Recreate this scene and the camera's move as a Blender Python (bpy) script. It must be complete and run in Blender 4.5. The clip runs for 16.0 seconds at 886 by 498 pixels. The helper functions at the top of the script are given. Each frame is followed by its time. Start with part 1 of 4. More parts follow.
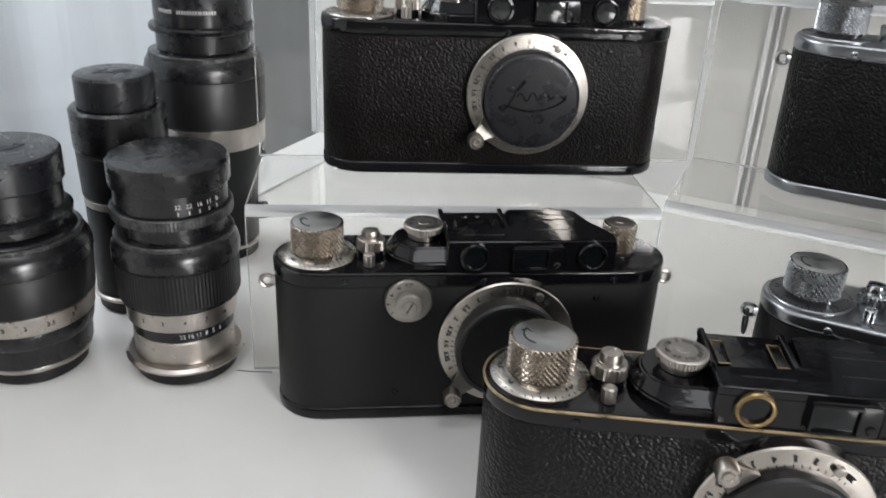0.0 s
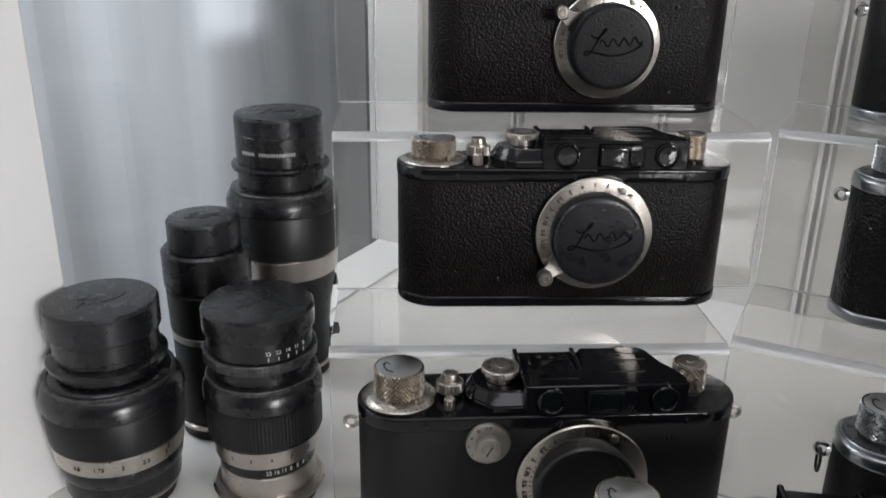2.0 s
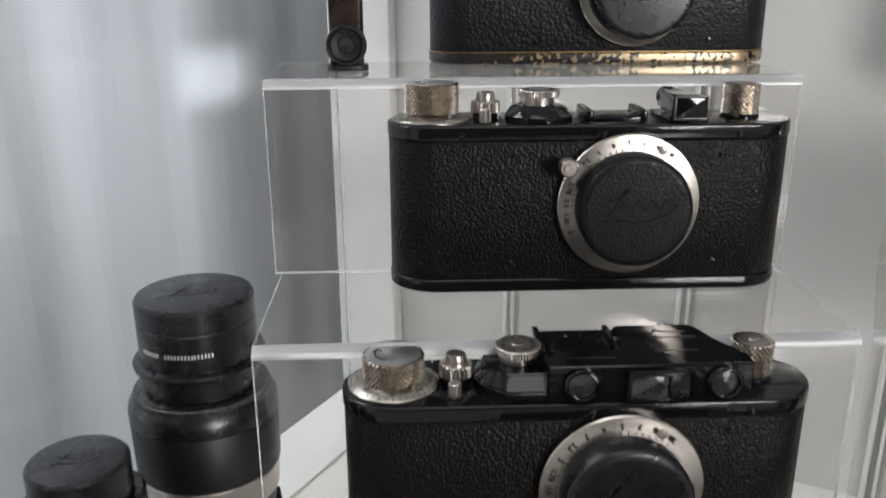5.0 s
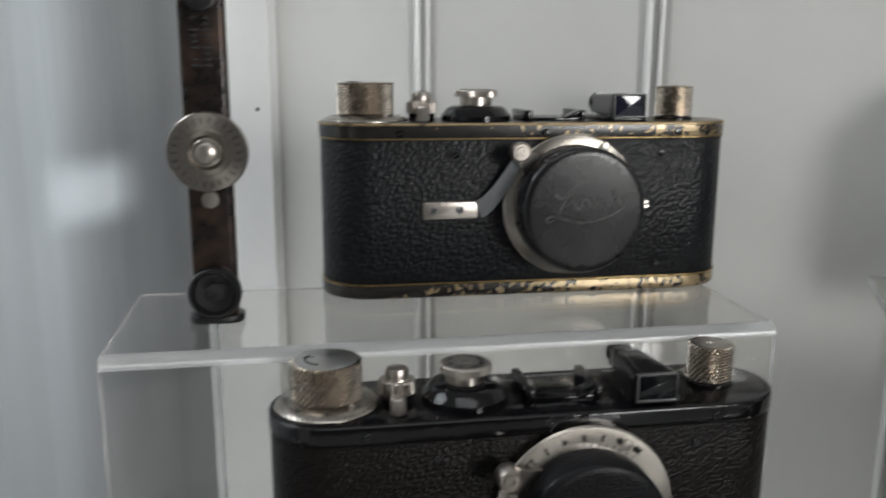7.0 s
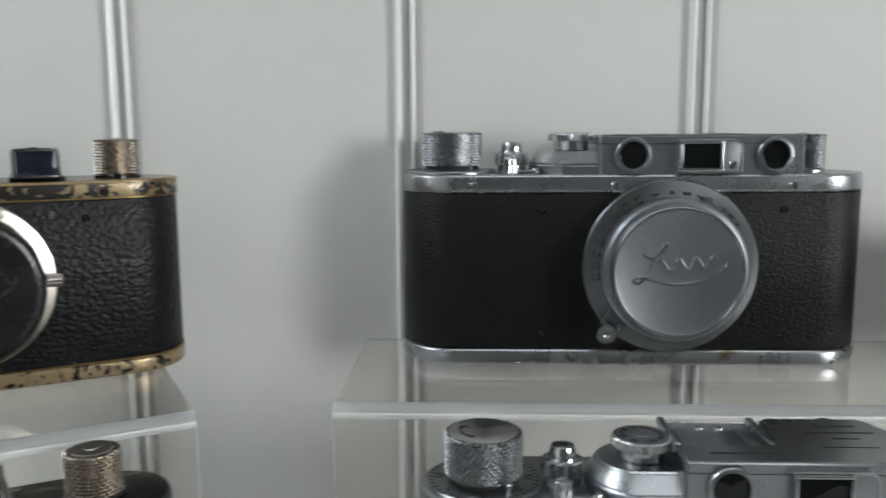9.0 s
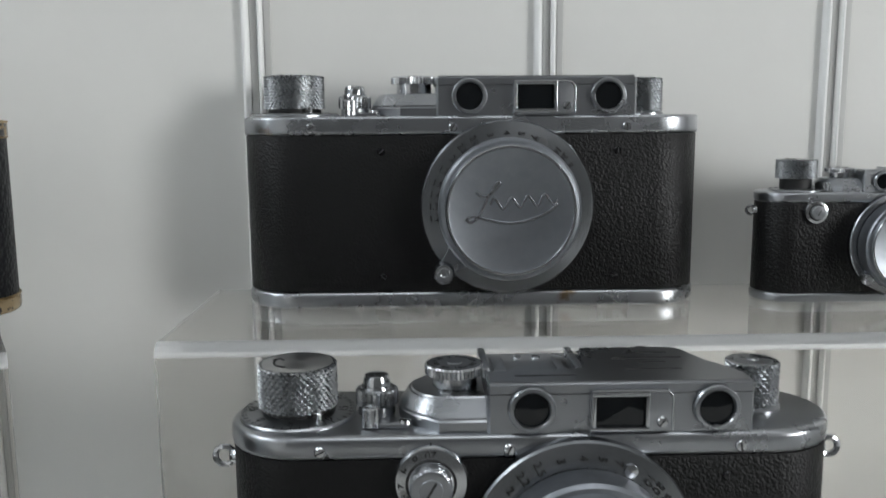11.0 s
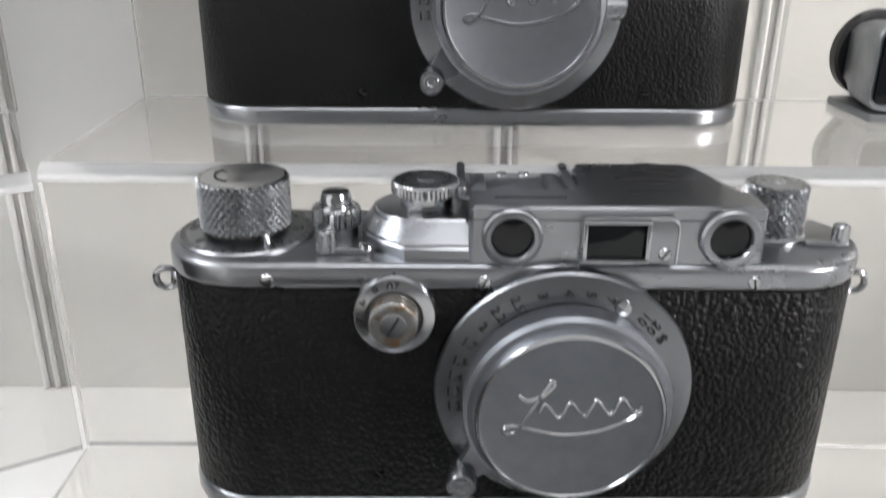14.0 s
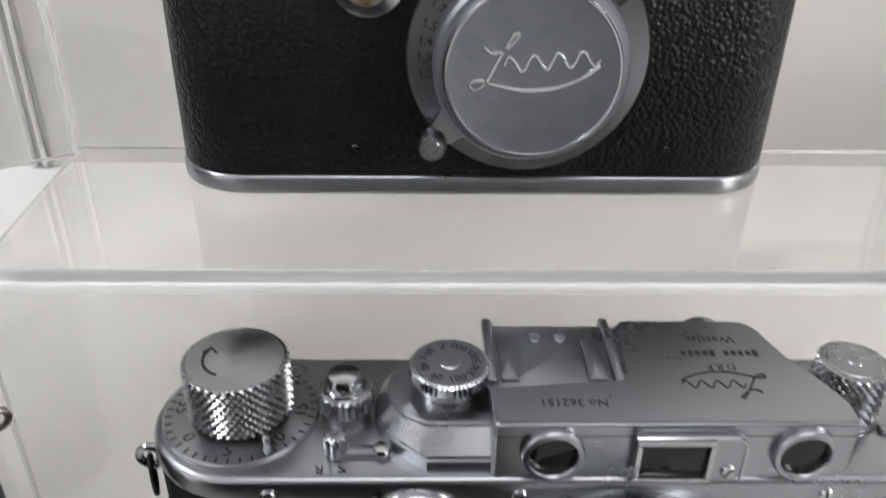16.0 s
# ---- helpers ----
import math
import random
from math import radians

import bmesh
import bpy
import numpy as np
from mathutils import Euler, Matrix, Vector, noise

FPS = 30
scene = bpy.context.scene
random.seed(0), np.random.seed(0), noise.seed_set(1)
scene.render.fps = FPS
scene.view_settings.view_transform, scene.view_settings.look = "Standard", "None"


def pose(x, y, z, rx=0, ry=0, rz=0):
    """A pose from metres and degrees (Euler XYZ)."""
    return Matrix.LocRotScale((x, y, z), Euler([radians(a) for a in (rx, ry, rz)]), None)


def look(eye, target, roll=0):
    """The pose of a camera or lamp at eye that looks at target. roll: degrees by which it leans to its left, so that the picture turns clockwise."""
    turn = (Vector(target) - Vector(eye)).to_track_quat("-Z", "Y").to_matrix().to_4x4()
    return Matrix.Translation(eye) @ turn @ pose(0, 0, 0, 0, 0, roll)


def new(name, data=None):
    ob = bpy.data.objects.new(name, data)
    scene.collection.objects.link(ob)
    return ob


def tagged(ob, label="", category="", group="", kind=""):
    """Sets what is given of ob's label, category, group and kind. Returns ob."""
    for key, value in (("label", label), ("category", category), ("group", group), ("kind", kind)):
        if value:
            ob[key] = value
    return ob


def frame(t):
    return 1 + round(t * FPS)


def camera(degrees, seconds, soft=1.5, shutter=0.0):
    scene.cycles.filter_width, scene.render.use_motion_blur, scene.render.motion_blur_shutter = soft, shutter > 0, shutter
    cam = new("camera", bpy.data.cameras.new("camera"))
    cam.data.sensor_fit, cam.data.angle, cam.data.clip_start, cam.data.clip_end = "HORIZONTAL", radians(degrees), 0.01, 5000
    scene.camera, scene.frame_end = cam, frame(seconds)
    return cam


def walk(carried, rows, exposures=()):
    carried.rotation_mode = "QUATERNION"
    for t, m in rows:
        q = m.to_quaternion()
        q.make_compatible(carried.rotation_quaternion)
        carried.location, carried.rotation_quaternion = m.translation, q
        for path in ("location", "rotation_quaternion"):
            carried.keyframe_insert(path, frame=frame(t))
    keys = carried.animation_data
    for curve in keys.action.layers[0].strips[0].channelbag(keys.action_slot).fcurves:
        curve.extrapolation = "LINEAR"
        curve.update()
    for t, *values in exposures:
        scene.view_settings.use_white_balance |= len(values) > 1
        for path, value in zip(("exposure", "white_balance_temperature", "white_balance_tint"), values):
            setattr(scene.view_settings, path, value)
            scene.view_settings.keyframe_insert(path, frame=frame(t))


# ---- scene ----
cam = camera(56.1, 16.0, shutter=0.5)
# seconds, eye in metres, yaw, pitch and roll in degrees
ROWS = [
    (0, 0.0176, 0.0172, 0.1710, 24.10, -25.17, 2.74),
    (0.5, 0.0106, 0.0129, 0.1765, 24.60, -23.92, 2.43),
    (1, 0.0093, 0.0072, 0.1842, 25.81, -23.17, 1.75),
    (1.5, 0.0114, 0.0042, 0.1954, 26.66, -21.87, 1.05),
    (2, 0.0067, 0.0093, 0.2007, 27.22, -20.78, 0.80),
    (2.5, 0.0057, 0.0207, 0.2036, 27.74, -19.97, 0.47),
    (3, -0.0010, 0.0311, 0.2086, 28.33, -19.37, 0.09),
    (3.5, -0.0090, 0.0442, 0.2180, 28.12, -19.09, -0.26),
    (3.7, -0.0134, 0.0518, 0.2192, 27.75, -19.01, -0.23),
    (5.8, -0.0503, 0.1337, 0.2445, 26.88, -16.44, -0.18),
    (6, -0.0567, 0.1376, 0.2518, 26.73, -15.76, -0.46),
    (6.5, -0.0672, 0.1565, 0.2610, 24.89, -13.94, -0.38),
    (7, -0.0667, 0.1747, 0.2634, 20.07, -12.11, 0.24),
    (7.5, -0.0573, 0.1877, 0.2651, 14.31, -10.49, 0.76),
    (8, -0.0356, 0.2029, 0.2659, 9.71, -9.39, -0.21),
    (8.5, -0.0118, 0.2166, 0.2626, 5.17, -8.44, -0.35),
    (9, 0.0111, 0.2288, 0.2607, 2.36, -8.11, -0.34),
    (9.2, 0.0170, 0.2317, 0.2604, 1.35, -8.08, -0.23),
    (11.3, 0.0429, 0.2265, 0.2409, -1.43, -9.11, -0.38),
    (11.5, 0.0442, 0.2252, 0.2360, -1.42, -9.71, -0.35),
    (12, 0.0444, 0.2183, 0.2224, -1.13, -11.16, 0.01),
    (12.5, 0.0415, 0.2149, 0.2092, -0.95, -14.20, 0.19),
    (13, 0.0409, 0.2073, 0.1983, -0.70, -17.23, 0.38),
    (13.5, 0.0497, 0.1996, 0.1864, -0.51, -18.94, 0.76),
    (14, 0.0561, 0.1985, 0.1783, -0.29, -22.38, 0.42),
    (14.5, 0.0570, 0.1926, 0.1660, -0.51, -24.89, 0.54),
    (15, 0.0580, 0.1856, 0.1595, -0.59, -27.10, 0.64),
    (15.5, 0.0550, 0.1787, 0.1528, -1.04, -28.92, 1.09),
    (16, 0.0590, 0.1723, 0.1462, -1.51, -30.68, 0.94),
]


def aimed(x, y, z, yaw, pitch, roll):
    a, b = radians(yaw), radians(pitch)
    ahead = Vector((-math.sin(a) * math.cos(b), math.cos(a) * math.cos(b), math.sin(b)))
    return look((x, y, z), Vector((x, y, z)) + ahead, roll)


# the camera's own exposure and white balance: seconds, stops, kelvin, tint
SIGHT = [(0, -0.16, 6330, 11), (1, -0.24, 6330, 12), (1.5, -0.26, 6330, 13), (2, -0.6, 6350, 13), (2.5, -0.66, 6380, 13), (3.5, -0.7, 6420, 13), (6, -0.42, 6450, 12),
         (6.5, -0.7, 6430, 10), (7, -0.97, 6430, 9), (7.5, -1.07, 6300, 6), (8, -1.05, 6280, 6), (9, -0.78, 6300, 6), (11.5, -0.72, 6230, 10), (12, -0.5, 6180, 12),
         (12.5, -0.06, 6300, 12), (13, -0.04, 6380, 12), (14, 0.06, 6450, 13), (15, 0.04, 6450, 14), (16, 0.0, 6460, 14)]
walk(cam, [(t, aimed(*row)) for t, *row in ROWS], SIGHT)

# ---- light ----
world = bpy.data.worlds.new("world")
scene.world = world
world.use_nodes = True
wn = world.node_tree.nodes
sky = wn.new("ShaderNodeTexSky")
sky.sky_type, sky.sun_disc, sky.sun_elevation, sky.sun_rotation = "NISHITA", False, radians(40), radians(60)
wn["Background"].inputs["Strength"].default_value = 0.08
world.node_tree.links.new(sky.outputs["Color"], wn["Background"].inputs["Color"])


def window_light(name, at, target, wide, high, watts, color):
    lamp = bpy.data.lights.new(name, "AREA")
    lamp.shape, lamp.size, lamp.size_y, lamp.energy, lamp.color = "RECTANGLE", wide, high, watts, color
    ob = new(name, lamp)
    ob.matrix_world = look(at, target)
    return ob


window_light("daylight_side_window", (1.95, -0.82, 0.50), (0, 0.42, 0.16), 0.8, 0.8, 86, (1.0, 0.985, 0.96))
window_light("daylight_front_window", (-1.2, -1.93, 1.0), (-0.2, 0.3, 0.1), 1.9, 1.2, 13, (0.96, 0.98, 1.0))
# added overhead fill below the closed ceiling; no skylight is built there
window_light("overhead_fill_light", (0.15, -0.1, 1.58), (0.1, 0.2, 0.0), 1.1, 0.8, 11, (0.98, 0.99, 1.0))
window_light("daylight_corner_window", (-1.05, 0.15, 1.05), (-0.25, 0.49, 0.25), 0.7, 0.5, 12, (0.95, 0.98, 1.0))
scene.view_settings.exposure = 0.0


# ---- materials ----
def material(name, color, rough=0.5, metal=0.0, noise_size=0.0, noise_amount=0.0, bump=0.0, bump_size=0.001, coat=0.0,
             color2=None, streak=None, rough_var=0.0, bump_kind="noise", spec=0.5, edge=(0.35, 0.65)):
    """A surface with colour mottling, roughness variation and a fine relief; sizes in metres."""
    m = bpy.data.materials.new(name)
    m.use_nodes = True
    t = m.node_tree
    n, l = t.nodes, t.links
    b = n["Principled BSDF"]
    b.inputs["Base Color"].default_value = (*color, 1)
    b.inputs["Roughness"].default_value = rough
    b.inputs["Metallic"].default_value = metal
    b.inputs["Coat Weight"].default_value = coat
    b.inputs["Coat Roughness"].default_value = 0.08
    b.inputs["Specular IOR Level"].default_value = spec
    co = n.new("ShaderNodeTexCoord")
    if noise_size:
        tex = n.new("ShaderNodeTexNoise")
        tex.inputs["Scale"].default_value = 1 / noise_size
        tex.inputs["Detail"].default_value = 6
        tex.inputs["Roughness"].default_value = 0.65
        src = co.outputs["Object"]
        if streak:
            mp = n.new("ShaderNodeMapping")
            mp.inputs["Scale"].default_value = streak
            l.new(src, mp.inputs["Vector"])
            src = mp.outputs["Vector"]
        l.new(src, tex.inputs["Vector"])
        ramp = n.new("ShaderNodeMapRange")
        ramp.inputs["From Min"].default_value, ramp.inputs["From Max"].default_value = edge
        l.new(tex.outputs["Fac"], ramp.inputs["Value"])
        mix = n.new("ShaderNodeMix")
        mix.data_type = "RGBA"
        c2 = color2 or tuple(c * (1 - noise_amount) for c in color)
        mix.inputs["A"].default_value, mix.inputs["B"].default_value = (*color, 1), (*c2, 1)
        l.new(ramp.outputs["Result"], mix.inputs["Factor"])
        l.new(mix.outputs["Result"], b.inputs["Base Color"])
        if rough_var:
            rr = n.new("ShaderNodeMapRange")
            rr.inputs["From Min"].default_value, rr.inputs["From Max"].default_value = 0.3, 0.7
            rr.inputs["To Min"].default_value, rr.inputs["To Max"].default_value = max(0.02, rough - rough_var), rough + rough_var
            l.new(tex.outputs["Fac"], rr.inputs["Value"])
            l.new(rr.outputs["Result"], b.inputs["Roughness"])
    if bump:
        if bump_kind == "pebble":
            v = n.new("ShaderNodeTexVoronoi")
            v.feature = "SMOOTH_F1"
            v.inputs["Smoothness"].default_value = 0.35
            v.inputs["Scale"].default_value = 1 / bump_size
            warp = n.new("ShaderNodeTexNoise")
            warp.inputs["Scale"].default_value = 0.6 / bump_size
            l.new(co.outputs["Object"], warp.inputs["Vector"])
            add = n.new("ShaderNodeMix")
            add.data_type = "VECTOR"
            add.inputs["Factor"].default_value = 0.0012
            l.new(co.outputs["Object"], add.inputs["A"])
            l.new(warp.outputs["Color"], add.inputs["B"])
            l.new(add.outputs["Result"], v.inputs["Vector"])
            height = v.outputs["Distance"]
            inv = n.new("ShaderNodeMath")
            inv.operation = "MULTIPLY"
            inv.inputs[1].default_value = -1
            l.new(height, inv.inputs[0])
            height = inv.outputs["Value"]
        else:
            v = n.new("ShaderNodeTexNoise")
            v.inputs["Scale"].default_value = 1 / bump_size
            v.inputs["Detail"].default_value = 4
            src = co.outputs["Object"]
            if streak:
                mp = n.new("ShaderNodeMapping")
                mp.inputs["Scale"].default_value = streak
                l.new(src, mp.inputs["Vector"])
                src = mp.outputs["Vector"]
            l.new(src, v.inputs["Vector"])
            height = v.outputs["Fac"]
        bm_ = n.new("ShaderNodeBump")
        bm_.inputs["Strength"].default_value = bump
        bm_.inputs["Distance"].default_value = bump_size * 0.6
        l.new(height, bm_.inputs["Height"])
        l.new(bm_.outputs["Normal"], b.inputs["Normal"])
    return m


def clear(name, tint=(1, 1, 1), ior=1.49, rough=0.0):
    m = bpy.data.materials.new(name)
    m.use_nodes = True
    b = m.node_tree.nodes["Principled BSDF"]
    b.inputs["Base Color"].default_value = (*tint, 1)
    b.inputs["Transmission Weight"].default_value = 1
    b.inputs["IOR"].default_value = ior
    b.inputs["Roughness"].default_value = rough
    return m


def glow_patch(n, l, sep, base):
    """A bright window glare painted into the emission, about 0.2 m wide, soft at its edges."""
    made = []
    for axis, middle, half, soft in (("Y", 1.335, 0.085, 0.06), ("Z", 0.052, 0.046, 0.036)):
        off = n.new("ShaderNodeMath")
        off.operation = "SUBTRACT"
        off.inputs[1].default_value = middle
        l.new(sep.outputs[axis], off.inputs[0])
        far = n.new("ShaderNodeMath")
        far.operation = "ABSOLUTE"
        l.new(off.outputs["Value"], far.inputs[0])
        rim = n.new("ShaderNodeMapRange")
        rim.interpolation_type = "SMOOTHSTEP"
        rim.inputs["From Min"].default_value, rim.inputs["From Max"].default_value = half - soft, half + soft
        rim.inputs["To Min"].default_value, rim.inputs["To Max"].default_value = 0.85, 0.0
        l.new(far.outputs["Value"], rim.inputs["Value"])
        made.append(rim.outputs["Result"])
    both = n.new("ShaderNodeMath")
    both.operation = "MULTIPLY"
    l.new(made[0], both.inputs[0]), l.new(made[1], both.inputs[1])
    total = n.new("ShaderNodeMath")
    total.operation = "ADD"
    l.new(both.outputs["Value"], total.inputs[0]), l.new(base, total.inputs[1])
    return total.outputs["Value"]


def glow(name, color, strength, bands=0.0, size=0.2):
    """A sheer curtain whose daylight is painted as emission, with soft upright folds."""
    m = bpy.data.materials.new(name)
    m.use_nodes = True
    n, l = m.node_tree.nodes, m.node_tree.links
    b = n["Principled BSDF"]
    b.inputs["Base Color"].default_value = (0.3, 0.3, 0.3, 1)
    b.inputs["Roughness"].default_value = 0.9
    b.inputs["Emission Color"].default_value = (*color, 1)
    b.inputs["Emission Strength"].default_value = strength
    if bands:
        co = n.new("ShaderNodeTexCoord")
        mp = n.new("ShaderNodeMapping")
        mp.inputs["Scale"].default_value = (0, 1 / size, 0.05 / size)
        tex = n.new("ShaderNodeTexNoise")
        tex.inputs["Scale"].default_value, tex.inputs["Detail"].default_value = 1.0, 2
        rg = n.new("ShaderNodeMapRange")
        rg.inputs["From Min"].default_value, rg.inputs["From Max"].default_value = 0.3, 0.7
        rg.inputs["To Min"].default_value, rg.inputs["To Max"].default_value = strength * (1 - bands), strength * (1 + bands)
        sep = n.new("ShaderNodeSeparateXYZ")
        # painted falloff: the emission dims towards the far +y end
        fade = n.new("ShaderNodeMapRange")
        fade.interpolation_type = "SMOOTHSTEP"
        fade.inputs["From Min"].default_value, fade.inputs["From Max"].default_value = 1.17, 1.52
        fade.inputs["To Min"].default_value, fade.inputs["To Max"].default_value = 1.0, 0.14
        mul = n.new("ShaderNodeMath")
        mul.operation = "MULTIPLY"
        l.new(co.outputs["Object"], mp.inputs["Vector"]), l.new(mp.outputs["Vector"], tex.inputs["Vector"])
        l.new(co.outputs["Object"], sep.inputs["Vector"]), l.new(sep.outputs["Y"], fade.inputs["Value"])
        # painted falloff: the emission also dims towards the bottom
        low_dim = n.new("ShaderNodeMapRange")
        low_dim.interpolation_type = "SMOOTHSTEP"
        low_dim.inputs["From Min"].default_value, low_dim.inputs["From Max"].default_value = -0.6, 0.2
        low_dim.inputs["To Min"].default_value, low_dim.inputs["To Max"].default_value = 0.62, 1.14
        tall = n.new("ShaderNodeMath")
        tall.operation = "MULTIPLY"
        l.new(sep.outputs["Z"], low_dim.inputs["Value"])
        l.new(rg.outputs["Result"], tall.inputs[0]), l.new(low_dim.outputs["Result"], tall.inputs[1])
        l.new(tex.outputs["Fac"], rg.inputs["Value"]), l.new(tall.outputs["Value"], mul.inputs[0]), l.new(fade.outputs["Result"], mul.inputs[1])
        l.new(glow_patch(n, l, sep, mul.outputs["Value"]), b.inputs["Emission Strength"])
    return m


CURTAIN = glow("glow_painted_sheer_curtain", (0.83, 0.87, 0.92), 0.68, 0.3, 0.16)
LEATHER = material("black_pebbled_leatherette", (0.0045, 0.0044, 0.0048), 0.38, noise_size=0.02, noise_amount=0.35, spec=0.24, bump=0.6, bump_size=0.0011, bump_kind="pebble", rough_var=0.08)
LEATHER_FINE = material("fine_black_leatherette", (0.0028, 0.0028, 0.003), 0.44, spec=0.28, noise_size=0.02, noise_amount=0.3, bump=0.4, bump_size=0.0007, bump_kind="pebble", rough_var=0.06)
LEATHER_SMOOTH = material("smooth_black_vulcanite", (0.006, 0.006, 0.006), 0.5, spec=0.3, noise_size=0.02, noise_amount=0.3, bump=0.12, bump_size=0.0008, rough_var=0.06)
ENAMEL = material("black_enamel", (0.005, 0.005, 0.006), 0.11, spec=0.36, noise_size=0.012, noise_amount=0.3, bump=0.05, bump_size=0.004, rough_var=0.04)
ENAMEL_WORN = material("worn_black_enamel_showing_brass", (0.010, 0.009, 0.009), 0.22, noise_size=0.007, noise_amount=0.3, edge=(0.61, 0.65), color2=(0.30, 0.20, 0.085), bump=0.1, bump_size=0.002, rough_var=0.1, streak=(0.5, 1, 1.6))
BLACK_MATTE = material("black_crackle_paint", (0.006, 0.006, 0.0068), 0.36, noise_size=0.01, noise_amount=0.3, bump=0.25, bump_size=0.0005, rough_var=0.1)
BLACK_CAP = material("black_cap_metal", (0.009, 0.0095, 0.012), 0.3, noise_size=0.009, noise_amount=0.4, bump=0.12, bump_size=0.0015, rough_var=0.12)
BLACK_CAP_GRAIN = material("grained_black_cap", (0.005, 0.0055, 0.007), 0.36, spec=0.22, noise_size=0.01, noise_amount=0.3, bump=0.25, bump_size=0.0008, bump_kind="pebble", rough_var=0.1)
CHROME = material("satin_chrome", (0.37, 0.382, 0.40), 0.28, 1.0, noise_size=0.012, noise_amount=0.04, rough_var=0.012)
CHROME_BRIGHT = material("polished_chrome", (0.53, 0.54, 0.555), 0.18, 1.0, noise_size=0.008, noise_amount=0.08, rough_var=0.03)
CHROME_CAP = material("brushed_cap_chrome", (0.27, 0.285, 0.31), 0.4, 1.0, noise_size=0.006, noise_amount=0.12, bump=0.04, bump_size=0.0006, rough_var=0.05)
NICKEL = material("aged_nickel", (0.50, 0.46, 0.42), 0.3, 1.0, noise_size=0.006, noise_amount=0.14, bump=0.03, bump_size=0.0005, rough_var=0.04)
NICKEL_DULL = material("dull_nickel", (0.40, 0.375, 0.345), 0.42, 1.0, noise_size=0.005, noise_amount=0.2, bump=0.05, bump_size=0.0006, rough_var=0.06)
BRASS = material("bare_brass", (0.36, 0.255, 0.12), 0.35, 1.0, noise_size=0.004, noise_amount=0.5, rough_var=0.1)
BRASS_PATCHY = material("patchy_brass_edge", (0.33, 0.24, 0.125), 0.4, 0.5, noise_size=0.011, color2=(0.012, 0.010, 0.009), edge=(0.54, 0.64), rough_var=0.1)
RUSTED = material("rust_specked_steel", (0.26, 0.26, 0.255), 0.4, 0.9, noise_size=0.003, color2=(0.17, 0.11, 0.06), edge=(0.48, 0.6), rough_var=0.1)
DARK_GLASS = material("dark_coated_glass", (0.004, 0.005, 0.006), 0.06, spec=0.4)
GREY_GLASS = material("smoky_window_glass", (0.035, 0.036, 0.036), 0.08, coat=0.5, noise_size=0.004, noise_amount=0.5)
INK = material("black_engraving", (0.01, 0.01, 0.01), 0.6)
PALE_INK = material("pale_engraving", (0.42, 0.42, 0.40), 0.6)
WHITE_PANEL = material("white_laminate", (0.78, 0.78, 0.77), 0.32, noise_size=0.12, noise_amount=0.05, bump=0.02, bump_size=0.004, rough_var=0.06)
WHITE_FLOOR = material("white_glossy_shelf", (0.76, 0.755, 0.73), 0.16, noise_size=0.09, noise_amount=0.06, bump=0.015, bump_size=0.006, rough_var=0.06)
WALL_PAINT = material("pale_grey_panelling", (0.70, 0.695, 0.67), 0.36, noise_size=0.15, noise_amount=0.08, bump=0.02, bump_size=0.01, rough_var=0.05)
GROOVE_WHITE = material("white_panel_joint", (0.83, 0.83, 0.82), 0.22)
CABINET_GLASS = clear("cabinet_side_glass", (0.93, 0.96, 0.96), 1.5)
TEAL_WALL = material("grey_green_room_wall", (0.14, 0.165, 0.17), 0.6, noise_size=0.5, noise_amount=0.2, streak=(1, 1, 0.2))
SLOT_GREY = material("grey_joint_slot", (0.46, 0.46, 0.45), 0.5)
ROOM = material("room_plaster", (0.24, 0.24, 0.238), 0.8, noise_size=0.4, noise_amount=0.08, bump=0.05, bump_size=0.01)
CEILING_PAINT = material("white_ceiling_paint", (0.72, 0.72, 0.71), 0.8, noise_size=0.5, noise_amount=0.06, bump=0.04, bump_size=0.01)
ACRYLIC = clear("clear_acrylic", (0.945, 0.935, 0.91))
ACRYLIC_EDGE = clear("satin_acrylic_edge", (0.98, 0.985, 0.98), 1.4, 0.24)
ACRYLIC_EDGE.node_tree.nodes["Principled BSDF"].inputs["Transmission Weight"].default_value = 0.68


def turned_metal(name, color, rough=0.34):
    """Lathe-turned metal whose gloss fans out from the middle."""
    m = material(name, color, rough, 1.0, noise_size=0.006, noise_amount=0.08)
    n, l = m.node_tree.nodes, m.node_tree.links
    b = n["Principled BSDF"]
    b.inputs["Anisotropic"].default_value = 0.7
    tg = n.new("ShaderNodeTangent")
    tg.direction_type, tg.axis = "RADIAL", "Z"
    l.new(tg.outputs["Tangent"], b.inputs["Tangent"])
    return m


TURNED = turned_metal("turned_steel", (0.46, 0.46, 0.455))
TURNED_CHROME = turned_metal("turned_chrome_ring", (0.29, 0.302, 0.318), 0.27)
TURNED_NICKEL = turned_metal("turned_nickel_ring", (0.45, 0.415, 0.375), 0.25)
KNURL_NICKEL = material("aged_nickel_knurling", (0.47, 0.42, 0.36), 0.26, 1.0, noise_size=0.004, noise_amount=0.25, rough_var=0.05)
KNURL_CHROME = material("satin_chrome_knurling", (0.38, 0.39, 0.40), 0.27, 1.0, noise_size=0.004, noise_amount=0.2, rough_var=0.05)
BLUE_GLASS = material("blue_coated_glass", (0.012, 0.014, 0.026), 0.07, coat=0.4)
LEATHER_BLUE = material("blue_black_leatherette", (0.0045, 0.0054, 0.0075), 0.42, noise_size=0.02, noise_amount=0.35, spec=0.28, bump=0.38, bump_size=0.00135, bump_kind="pebble", rough_var=0.06)
